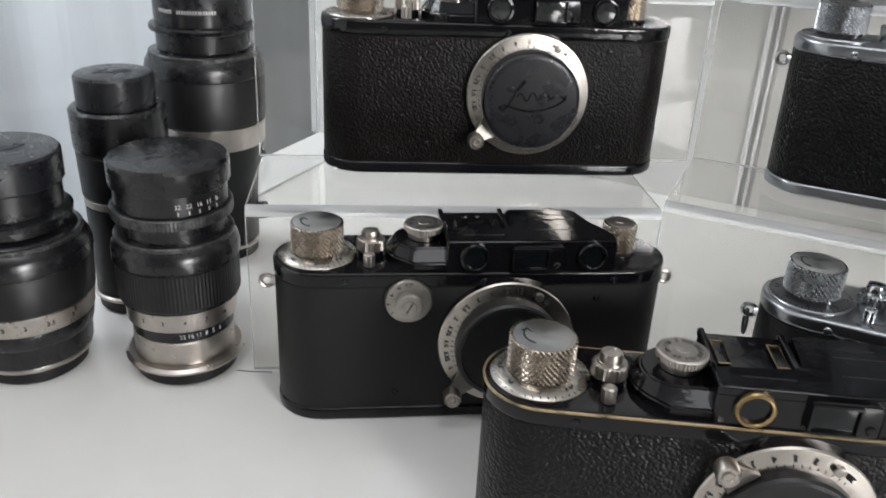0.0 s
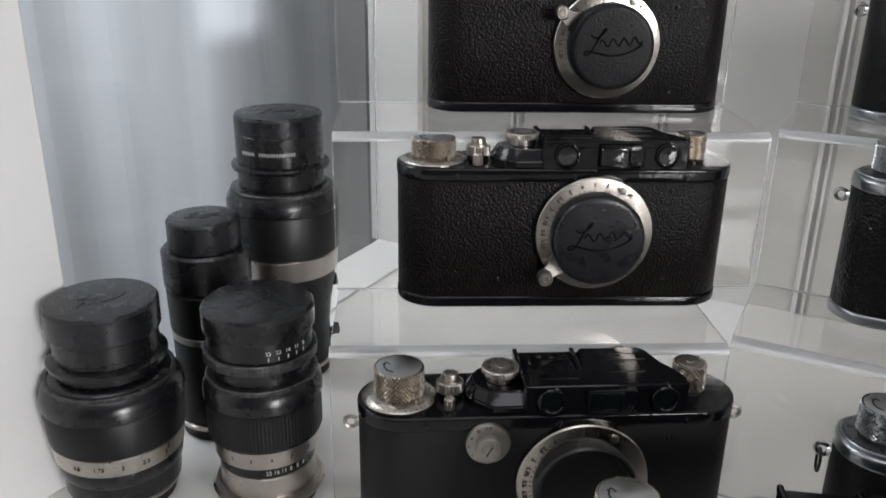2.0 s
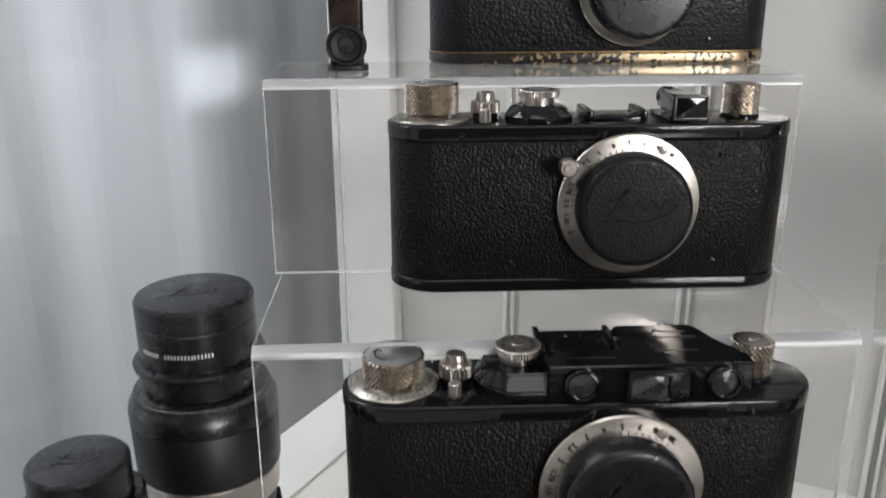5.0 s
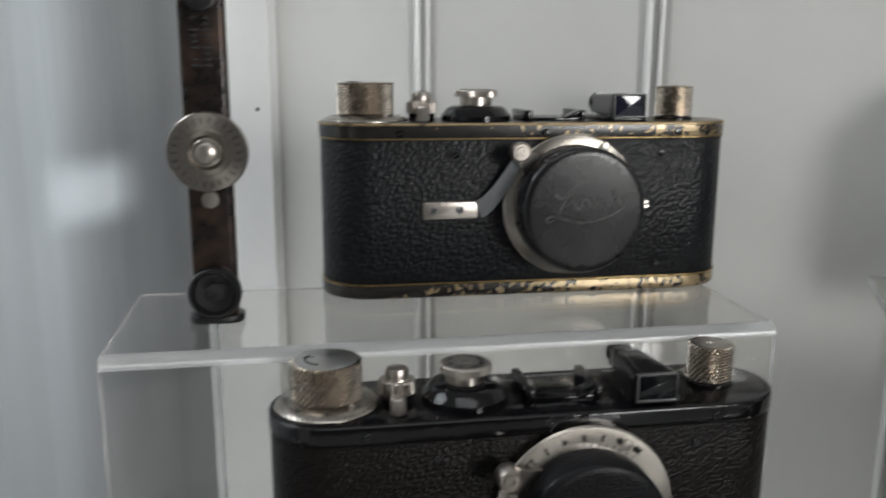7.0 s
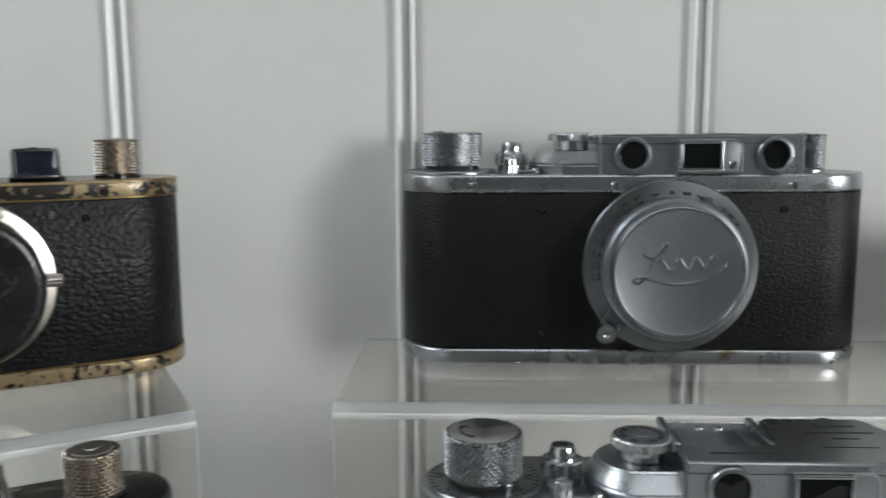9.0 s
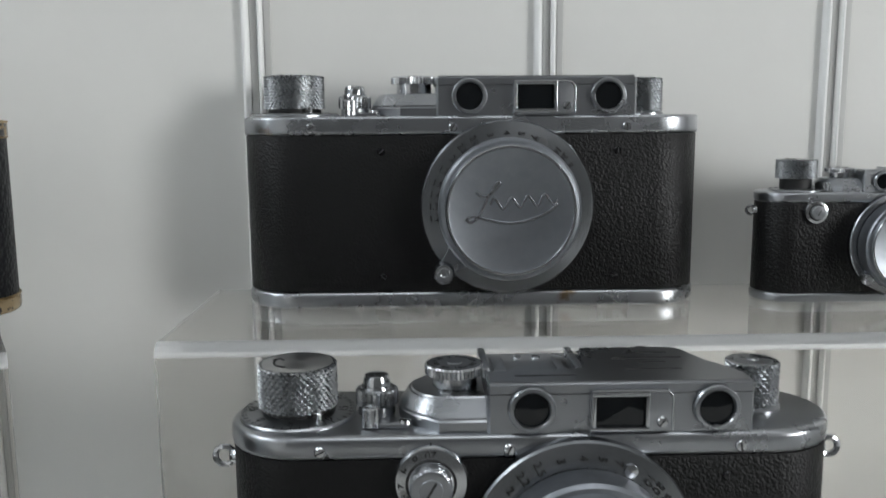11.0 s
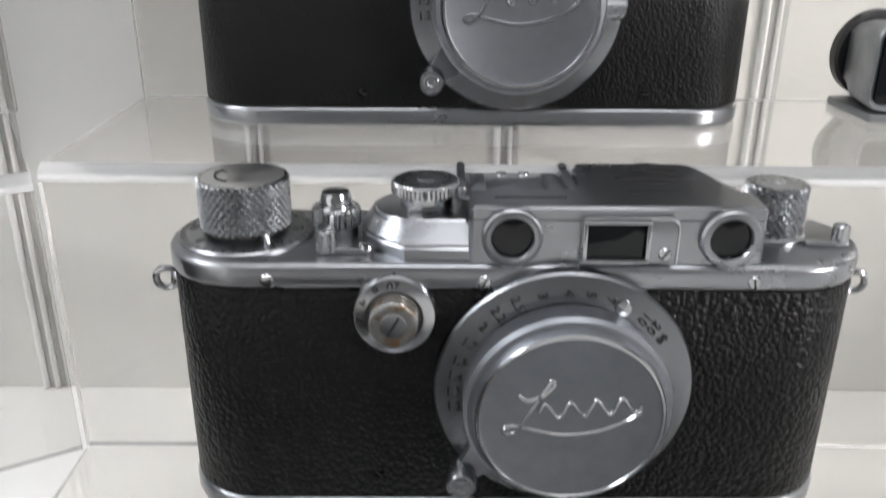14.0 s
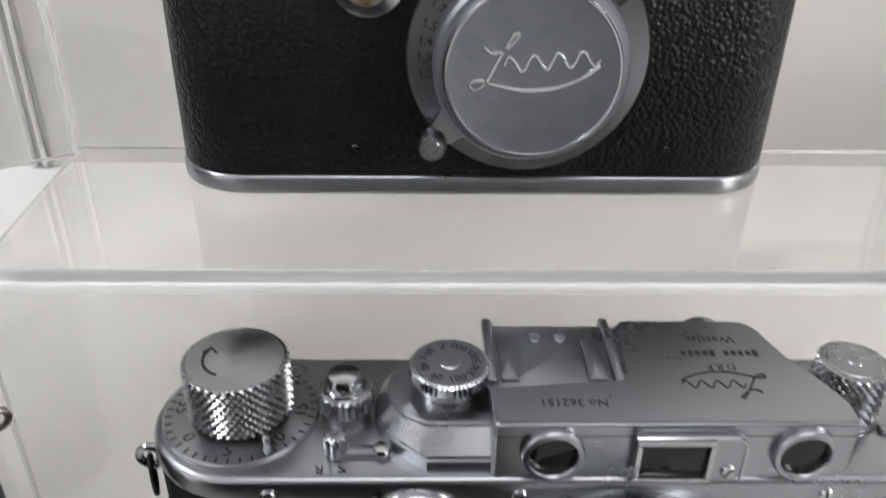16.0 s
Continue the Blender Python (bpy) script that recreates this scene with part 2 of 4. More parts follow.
LEATHER_BROWN = material("brown_black_leatherette", (0.0065, 0.0052, 0.0048), 0.36, noise_size=0.02, noise_amount=0.35, spec=0.15, bump=0.5, bump_size=0.00095, bump_kind="pebble", rough_var=0.08)
LENS_BLACK = material("glossy_black_lens_paint", (0.006, 0.006, 0.0072), 0.27, noise_size=0.01, noise_amount=0.3, bump=0.03, bump_size=0.002, rough_var=0.06)
LENS_GRIP = material("dull_black_lens_grip", (0.0045, 0.0045, 0.005), 0.42, spec=0.35, noise_size=0.006, noise_amount=0.4, bump=0.2, bump_size=0.0006, rough_var=0.1)
WORN_RIM = material("worn_grey_knurled_rim", (0.10, 0.10, 0.10), 0.35, 0.8, noise_size=0.003, noise_amount=0.6, rough_var=0.1)
BROWNED = material("browned_steel", (0.016, 0.013, 0.012), 0.3, 0.5, noise_size=0.009, noise_amount=0.5, edge=(0.45, 0.75), color2=(0.075, 0.042, 0.027), rough_var=0.12)


def worn_brass(name, bare):
    """Black enamel rubbed down to brass, more of it towards one end of the body, with dark specks left on the bare metal."""
    m = material(name, (0.012, 0.010, 0.009), 0.26, 0.3, rough_var=0.0)
    n, l = m.node_tree.nodes, m.node_tree.links
    b = n["Principled BSDF"]
    co = n.new("ShaderNodeTexCoord")
    sep = n.new("ShaderNodeSeparateXYZ")
    l.new(co.outputs["Object"], sep.inputs["Vector"])
    total = None
    for size, amount in ((0.009, 0.7), (0.0020, 1.1)):
        tex = n.new("ShaderNodeTexNoise")
        tex.inputs["Scale"].default_value, tex.inputs["Detail"].default_value = 1 / size, 4
        l.new(co.outputs["Object"], tex.inputs["Vector"])
        k = n.new("ShaderNodeMath")
        k.operation = "MULTIPLY_ADD"
        k.inputs[1].default_value = amount
        l.new(tex.outputs["Fac"], k.inputs[0])
        if total is None:
            end = n.new("ShaderNodeMath")
            end.operation = "MULTIPLY"
            end.inputs[1].default_value = 3.0
            l.new(sep.outputs["X"], end.inputs[0])
            l.new(end.outputs["Value"], k.inputs[2])
        else:
            l.new(total, k.inputs[2])
        total = k.outputs["Value"]
    ramp = n.new("ShaderNodeMapRange")
    ramp.inputs["From Min"].default_value, ramp.inputs["From Max"].default_value = bare, bare + 0.07
    l.new(total, ramp.inputs["Value"])
    mix = n.new("ShaderNodeMix")
    mix.data_type = "RGBA"
    mix.inputs["A"].default_value, mix.inputs["B"].default_value = (0.012, 0.010, 0.009, 1), (0.33, 0.25, 0.145, 1)
    l.new(ramp.outputs["Result"], mix.inputs["Factor"])
    l.new(mix.outputs["Result"], b.inputs["Base Color"])
    shine = n.new("ShaderNodeMapRange")
    shine.inputs["To Max"].default_value = 0.45
    l.new(ramp.outputs["Result"], shine.inputs["Value"])
    l.new(shine.outputs["Result"], b.inputs["Metallic"])
    return m


BRASSED_BASE = worn_brass("rubbed_brass_base", 0.90)
BRASSED_TOP = worn_brass("rubbed_brass_top", 1.04)
CHROME_STAINED = material("stained_satin_chrome", (0.37, 0.382, 0.40), 0.28, 1.0, noise_size=0.016, color2=(0.20, 0.15, 0.095), edge=(0.62, 0.72), rough_var=0.04)
GREY_METAL = material("grey_anodised_metal", (0.26, 0.275, 0.285), 0.42, 0.7, noise_size=0.01, noise_amount=0.2, rough_var=0.08)


# ---- mesh tools, in millimetres ----
MM = 0.001


def finish(name, bm, mat, flat=False, angle=32):
    bm.transform(Matrix.Scale(MM, 4))
    bmesh.ops.recalc_face_normals(bm, faces=bm.faces)
    me = bpy.data.meshes.new(name)
    bm.to_mesh(me)
    bm.free()
    me.materials.append(mat)
    if not flat:
        me.polygons.foreach_set("use_smooth", [len(f.vertices) <= 4 for f in me.polygons])
        me.set_sharp_from_angle(angle=radians(angle))
    return me


def part(name, bm, mat, parent, label="", m=None, flat=False):
    ob = new(name, finish(name, bm, mat, flat))
    ob.parent = parent
    if m is not None:
        ob.matrix_basis = m
    if label:
        tagged(ob, label)
    return ob


def thing(name, label, category, m, group=""):
    ob = new(name)
    ob.empty_display_size = 0.01
    ob.matrix_basis = m
    return tagged(ob, label, category, group)


def structure(name, bm, mat, label, category):
    return tagged(new(name, finish(name, bm, mat, flat=True)), label, category, kind="structure")


def loft(rings, bm=None, closed=True, cap=True):
    bm = bm or bmesh.new()
    made = [[bm.verts.new(p) for p in ring] for ring in rings]
    for a, b in zip(made, made[1:]):
        for i in range(len(a) if closed else len(a) - 1):
            j = (i + 1) % len(a)
            bm.faces.new((a[i], a[j], b[j], b[i]))
    if cap:
        bm.faces.new(made[0][::-1])
        bm.faces.new(made[-1])
    return bm


def lathe(profile, seg=40, bm=None, m=None, cap=True):
    """Revolves (radius, height) pairs round z."""
    rings = []
    for r, z in profile:
        ring = [Vector((r * math.cos(2 * math.pi * i / seg), r * math.sin(2 * math.pi * i / seg), z)) for i in range(seg)]
        rings.append([m @ p for p in ring] if m is not None else ring)
    return loft(rings, bm, cap=cap)


def front(x, z, y=0.0):
    """Turns a lathe's z axis to face the front (-y), at x, z of the face."""
    return Matrix.Translation((x, y, z)) @ Matrix.Rotation(radians(90), 4, "X")


def stadium(width, depth, n=14, inset=0.0, y0=0.0):
    """The plan of a body with round ends; its front lies at y0."""
    r, h = depth / 2 - inset, width / 2 - depth / 2
    pts = []
    for k in range(n + 1):
        a = -math.pi / 2 + math.pi * k / n
        pts.append((h + r * math.cos(a), y0 + depth / 2 + r * math.sin(a)))
    for k in range(n + 1):
        a = math.pi / 2 + math.pi * k / n
        pts.append((-h + r * math.cos(a), y0 + depth / 2 + r * math.sin(a)))
    return pts


def rounded(w, h, r, n=4, inset=0.0):
    pts, r = [], max(r - inset, 0.05)
    x, y = w / 2 - inset - r, h / 2 - inset - r
    for cx, cy, a0 in ((x, -y, -90), (x, y, 0), (-x, y, 90), (-x, -y, 180)):
        for k in range(n + 1):
            a = radians(a0 + 90 * k / n)
            pts.append((cx + r * math.cos(a), cy + r * math.sin(a)))
    return pts


def slab(plan, z0, z1, bevel=0.4, bm=None, m=None, shrink=None):
    """Stands a plan (x, y) up from z0 to z1 with a rounded top and bottom edge; shrink(plan, d) pulls the outline in."""
    cx, cy = sum(p[0] for p in plan) / len(plan), sum(p[1] for p in plan) / len(plan)
    wx, wy = max(p[0] for p in plan) - cx, max(p[1] for p in plan) - cy

    def ring(d, z):
        out = [Vector((cx + (x - cx) * (1 - d / wx), cy + (y - cy) * (1 - d / wy), z)) for x, y in plan]
        return [m @ p for p in out] if m is not None else out

    b = bevel
    if b < 0.55:
        rings = [ring(b, z0), ring(b * 0.3, z0 + b * 0.3), ring(0, z0 + b), ring(0, z1 - b), ring(b * 0.3, z1 - b * 0.3), ring(b, z1)]
    else:
        turn = [(b * (1 - math.cos(radians(a))), b * (1 - math.sin(radians(a)))) for a in (90, 67.5, 45, 22.5, 0)]
        rings = [ring(d, z0 + h) for d, h in turn] + [ring(d, z1 - h) for d, h in turn[::-1]]
    return loft(rings, bm)


def block(x0, x1, y0, y1, z0, z1, bevel=0.4, r=0.6, bm=None):
    plan = [(x + (x0 + x1) / 2, y + (y0 + y1) / 2) for x, y in rounded(x1 - x0, y1 - y0, r)]
    return slab(plan, z0, z1, bevel, bm)


def plate(x, z, w, h, y0, y1, r=0.8, bevel=0.3, bm=None):
    """A rounded plate that faces the front, from y0 (front) to y1."""
    m = front(x, z, y1)
    return slab(rounded(w, h, r), 0, y1 - y0, bevel, bm, m)


def knurl(r, z0, z1, n=48, rows=8, depth=0.32, bm=None, m=None, straight=False):
    rings = []
    for j in range(rows + 1):
        z = z0 + (z1 - z0) * j / rows
        ring = []
        for i in range(n):
            low = (i % 2) if straight else (i + j) % 2
            rr = r - (depth if low else 0)
            a = 2 * math.pi * i / n
            p = Vector((rr * math.cos(a), rr * math.sin(a), z))
            ring.append(m @ p if m is not None else p)
        rings.append(ring)
    top = [[(m or Matrix()) @ Vector((q * math.cos(2 * math.pi * i / n), q * math.sin(2 * math.pi * i / n), z)) for i in range(n)]
           for q, z in ((r - 0.5, z1 + 0.35), (r - 1.0, z1 + 0.42))]
    bm = bm or bmesh.new()
    if straight:
        return loft(rings + top, bm)
    made = [[bm.verts.new(p) for p in ring] for ring in rings]
    for j in range(rows):
        for i in range(n):
            k = (i + 1) % n
            q = (made[j][i], made[j][k], made[j + 1][k], made[j + 1][i])
            if (i + j) % 2:
                bm.faces.new((q[0], q[1], q[2])), bm.faces.new((q[0], q[2], q[3]))
            else:
                bm.faces.new((q[1], q[2], q[3])), bm.faces.new((q[1], q[3], q[0]))
    lids = [[bm.verts.new(p) for p in ring] for ring in top]
    for a, b in ((made[-1], lids[0]), (lids[0], lids[1])):
        for i in range(n):
            k = (i + 1) % n
            bm.faces.new((a[i], a[k], b[k], b[i]))
    bm.faces.new(lids[1]), bm.faces.new(made[0][::-1])
    return bm


def tube(points, radius, bm=None, n=8, m=None, taper=None):
    """A round wire along a line of points."""
    pts = [Vector(p) for p in points]
    rings = []
    for i, p in enumerate(pts):
        d = (pts[min(i + 1, len(pts) - 1)] - pts[max(i - 1, 0)]).normalized()
        side = d.cross(Vector((0, 1, 0)))
        if side.length < 0.1:
            side = d.cross(Vector((0, 0, 1)))
        side.normalize()
        up = side.cross(d)
        r = radius * (taper(i / (len(pts) - 1)) if taper else 1)
        ring = [p + r * (math.cos(2 * math.pi * k / n) * side + math.sin(2 * math.pi * k / n) * up) for k in range(n)]
        rings.append([m @ q for q in ring] if m is not None else ring)
    return loft(rings, bm)


def letters(items, height=0.06):
    """One mesh of engraved characters: items of (text, size, matrix), in millimetres; the text stands centred on the matrix's origin."""
    bm = bmesh.new()
    for text, size, m in items:
        cu = bpy.data.curves.new("engraving", "FONT")
        cu.body, cu.size, cu.align_x, cu.align_y, cu.extrude = text, size, "CENTER", "CENTER", height / 2
        cu.resolution_u = 2
        ob = bpy.data.objects.new("engraving", cu)
        scene.collection.objects.link(ob)
        bpy.context.view_layer.update()
        me = bpy.data.meshes.new_from_object(ob.evaluated_get(bpy.context.evaluated_depsgraph_get()))
        me.transform(m)
        bm.from_mesh(me)
        bpy.data.objects.remove(ob)
        bpy.data.meshes.remove(me)
        bpy.data.curves.remove(cu)
    return bm


def bars(items, thick=0.06):
    """Plain bars in place of writing: items of (width, height, matrix)."""
    bm = bmesh.new()
    for w, h, m in items:
        slab(rounded(w, h, min(w, h) * 0.3, 2), -thick / 2, thick / 2, 0.02, bm, m)
    return bm


# ---- the cabinet ----
def boxed(x0, x1, y0, y1, z0, z1, bevel=0.6):
    return block(x0, x1, y0, y1, z0, z1, bevel, max(0.7, bevel))


L1, L2, L3 = 65.0, 128.5, 193.5  # heights of the camera bodies on the three steps

FLOOR = -4.0  # top of the bottom shelf

structure("floor", boxed(-287.5, 620, -160, 520, -22, FLOOR, 0.6), WHITE_FLOOR, "glossy white bottom shelf of the display cabinet", "shelf")
back = structure("wall_north", boxed(-298, 620, 492, 510, FLOOR, 420), WALL_PAINT, "pale grey panelled back wall of the cabinet", "wall")


def joint(x):
    """An upright joint strip between two wall panels: two glossy round beads with a slot between and behind."""
    bm = bmesh.new()
    for dx, w in ((-3.2, 2.6), (1.4, 1.9)):
        ring = [(x + dx + 0.5 * w * math.cos(radians(a)), 492.0 - 2.6 * math.sin(radians(a))) for a in range(0, 181, 20)]
        loft([[Vector((px, py, z)) for px, py in ring] for z in (FLOOR + 0.5, 419)], bm)
    return bm


for k in range(8):
    x = -190.5 + 90.2 * k
    part("panel_bead", joint(x), GROOVE_WHITE, back)
    part("panel_slot", block(x - 1.8, x + 0.4, 491.2, 492.5, FLOOR + 0.5, 419, 0.2, 0.3), SLOT_GREY, back)
    part("panel_slot", block(x + 2.5, x + 4.6, 491.4, 492.5, FLOOR + 0.5, 419, 0.2, 0.3), SLOT_GREY, back)
# unseen panel, added to keep side light off the floor and lower wall
structure("shade_panel_east", boxed(600, 619, -150, 491, FLOOR + 0.2, 212, 1.2), WHITE_PANEL, "unseen low white panel added to shade the lower cabinet", "wall")
side_glass = structure("window_west", boxed(-293, -288, 199, 483, -22, 420, 0.3), CABINET_GLASS, "clear glass side pane of the cabinet", "window")
side_glass.visible_shadow = False
structure("trim_west", boxed(-287.5, -249, 198, 482, FLOOR + 0.2, FLOOR + 1.6, 0.5), WHITE_PANEL, "white floor rail along the side panel", "trim")
corner = structure("trim_corner", boxed(-298, -257.5, 484, 491.5, FLOOR + 0.3, 420, 0.8), WHITE_PANEL, "white upright post in the cabinet corner", "trim")
structure("wall_front_post", boxed(-293, -247, -150, 197, FLOOR + 0.2, 420, 1.2), WHITE_PANEL, "white front upright of the cabinet", "wall")


def stair(name, label, steps, back_v, m):
    """A clear stair of bent acrylic: steps of (front, top, left, right) in millimetres, each its own riser and tread."""
    root = thing(name, label, "display stand", m, "clear acrylic display stairs")
    t, ro = 3.0, 3.3
    ri = ro - t
    z_low = FLOOR + 0.1
    for i, (v, top, u0, u1) in enumerate(steps):
        v1 = steps[i + 1][0] + t if i + 1 < len(steps) else back_v
        turns = [radians(90 * k / 8) for k in range(9)]
        outer = [(v, z_low)] + [(v + ro - ro * math.cos(a), top - ro + ro * math.sin(a)) for a in turns] + [(v1, top)]
        inner = [(v + t, z_low)] + [(v + ro - ri * math.cos(a), top - ro + ri * math.sin(a)) for a in turns] + [(v1, top - t)]
        z_low = top + 0.05
        prof = outer + inner[::-1]
        n, bm = len(prof), bmesh.new()
        va, vb = ([bm.verts.new((u, p, q)) for p, q in prof] for u in (u0, u1))
        for k in range(n):
            j = (k + 1) % n
            f = bm.faces.new((va[k], va[j], vb[j], vb[k]))
            f.material_index = 1 if k in (len(outer) - 1, n - 1) or 1 <= k <= 8 or 1 <= n - 2 - k <= 8 else 0
        h = len(outer)
        for vs in (va, vb):
            for k in range(h - 1):
                f = bm.faces.new((vs[k], vs[k + 1], vs[n - 2 - k], vs[n - 1 - k]))
                f.material_index = 1
        ob = part("step", bm, ACRYLIC, root, flat=True)
        ob.data.materials.append(ACRYLIC_EDGE)
        ob.visible_shadow = False
    return root


stair("acrylic_stair", "clear acrylic stair of three steps, parallel to the wall",
      [(300, L1 - 1.0, -24, 330), (357, L2 + 1.7, -24, 330), (422, L3 + 1.2, -24, 330)], 488, pose(0, 0, 0))
stair("acrylic_stair", "clear acrylic stair of three steps, turned towards the corner",
      [(0, L1 - 3.95, -148, -2), (54, L2 - 1.0, -149, 26), (117, L3 + 1.0, -151, 29)], 178, pose(-0.022, 0.300, 0, 0, 0, 30))

part("nail_hole", lathe([(0.9, 0), (0.7, 0.25), (0.1, 0.3)], 12, m=front(-264, 247, 484)), INK, corner)
structure("cabinet_base", boxed(-293, 620, -160, 520, -1000, -22.5, 3), WHITE_PANEL, "white closed base of the display cabinet", "cabinet")

# the room round the cabinet
for nm, b, lab in (("wall_room_east", (2000, 2060, -2000, 2000, -1000, 1600), "plain room wall"),
                   ("wall_room_west", (-2060, -2000, -2000, 2000, -1000, 1600), "plain room wall"),
                   ("wall_room_south", (-2000, 2000, -2060, -2000, -1000, 1600), "plain room wall"),
                   ("wall_room_north", (-2000, 2000, 2000, 2060, -1000, 1600), "plain room wall"),
                   ("floor_room", (-2060, 2060, -2060, 2060, -1060, -1001), "plain room floor"),
                   ("ceiling", (-2060, 2060, -2060, 2060, 1601, 1660), "plain room ceiling")):
    structure(nm, boxed(*b, 2), TEAL_WALL if "north" in nm else CEILING_PAINT if nm == "ceiling" else ROOM, lab + " behind the cabinet", "wall")


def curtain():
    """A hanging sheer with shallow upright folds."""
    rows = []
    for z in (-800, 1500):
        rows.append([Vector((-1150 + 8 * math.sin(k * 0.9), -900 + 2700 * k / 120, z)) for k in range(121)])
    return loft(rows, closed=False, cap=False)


# the sheet emits its own painted daylight; no window stands behind it
structure("backdrop_curtain", curtain(), CURTAIN, "pale sheer curtain behind the cabinet, its daylight painted in as glow", "curtain")


# ---- rangefinder cameras ----
def script_mark(bm, m, size, r):
    """A raised flourish in place of the maker's name: a leaning loop, a low running wave and a stroke below."""
    def stroke(pts, thin=False):
        ends = [Vector((2 * pts[0][0] - pts[1][0], 2 * pts[0][1] - pts[1][1]))] + [Vector(p) for p in pts] + [Vector((2 * pts[-1][0] - pts[-2][0], 2 * pts[-1][1] - pts[-2][1]))]
        run = []
        for p0, p1, p2, p3 in zip(ends, ends[1:], ends[2:], ends[3:]):
            for k in range(6):
                f = k / 6
                q = 0.5 * (2 * p1 + (p2 - p0) * f + (2 * p0 - 5 * p1 + 4 * p2 - p3) * f * f + (3 * p1 - p0 - 3 * p2 + p3) * f ** 3)
                run.append((q.x * size, 0, q.y * size))
        tube(run, r * (0.8 if thin else 1), bm, 6, m)

    # a hooked leaning stem that turns under in a small eye and sweeps out as the stroke below
    stroke([(-0.72, 0.30), (-0.60, 0.20), (-0.40, 0.26), (-0.24, 0.42), (-0.30, 0.44), (-0.52, 0.12), (-0.72, -0.20), (-0.88, -0.30), (-0.95, -0.22), (-0.80, -0.18),
            (-0.55, -0.27), (-0.15, -0.38), (0.30, -0.36), (0.70, -0.22), (0.92, -0.06)])
    # a low running wave
    stroke([(-0.46 + 1.36 * k / 18, 0.02 + 0.115 * math.sin(k * 1.4)) for k in range(19)], True)
    return bm


def screw(x, z, y, r, parent, mat, turn=30, s=1.0):
    bm = lathe([(r, 0), (r, 0.25), (r * 0.8, 0.5), (0.1, 0.55)], 14, m=front(x, z, y))
    bm.transform(Matrix.Scale(s, 4))
    ob = part("screw", bm, mat, parent)
    slot = block(-r * 0.85, r * 0.85, -0.16, 0.16, 0.5, 0.62, 0.03, 0.05)
    slot.transform(front(x, z, y) @ Matrix.Rotation(radians(turn), 4, "Z"))
    slot.transform(Matrix.Scale(s, 4))
    part("slot", slot, INK, ob)
    return ob


def dial_numbers(words, radius, size, a0, a1, height, inward=True):
    """Numbers round a ring that faces up the lathe's axis."""
    out = []
    for i, w in enumerate(words):
        a = radians(a0 + (a1 - a0) * i / max(1, len(words) - 1))
        m = Matrix.Translation((radius * math.cos(a), radius * math.sin(a), height)) @ Matrix.Rotation(a + (radians(90) if inward else radians(-90)), 4, "Z")
        out.append((w, size, m))
    return out


def ticks(n, r0, r1, w, height, a0=0.0, a1=360.0, bm=None, m=None):
    bm = bm or bmesh.new()
    for i in range(n):
        a = radians(a0 + (a1 - a0) * i / n)
        t = Matrix.Rotation(a, 4, "Z") @ Matrix.Translation(((r0 + r1) / 2, 0, height))
        slab(rounded(r1 - r0, w, w * 0.2, 1), -0.03, 0.03, 0.01, bm, (m @ t) if m is not None else t)
    return bm


LENS_Z = 29.6


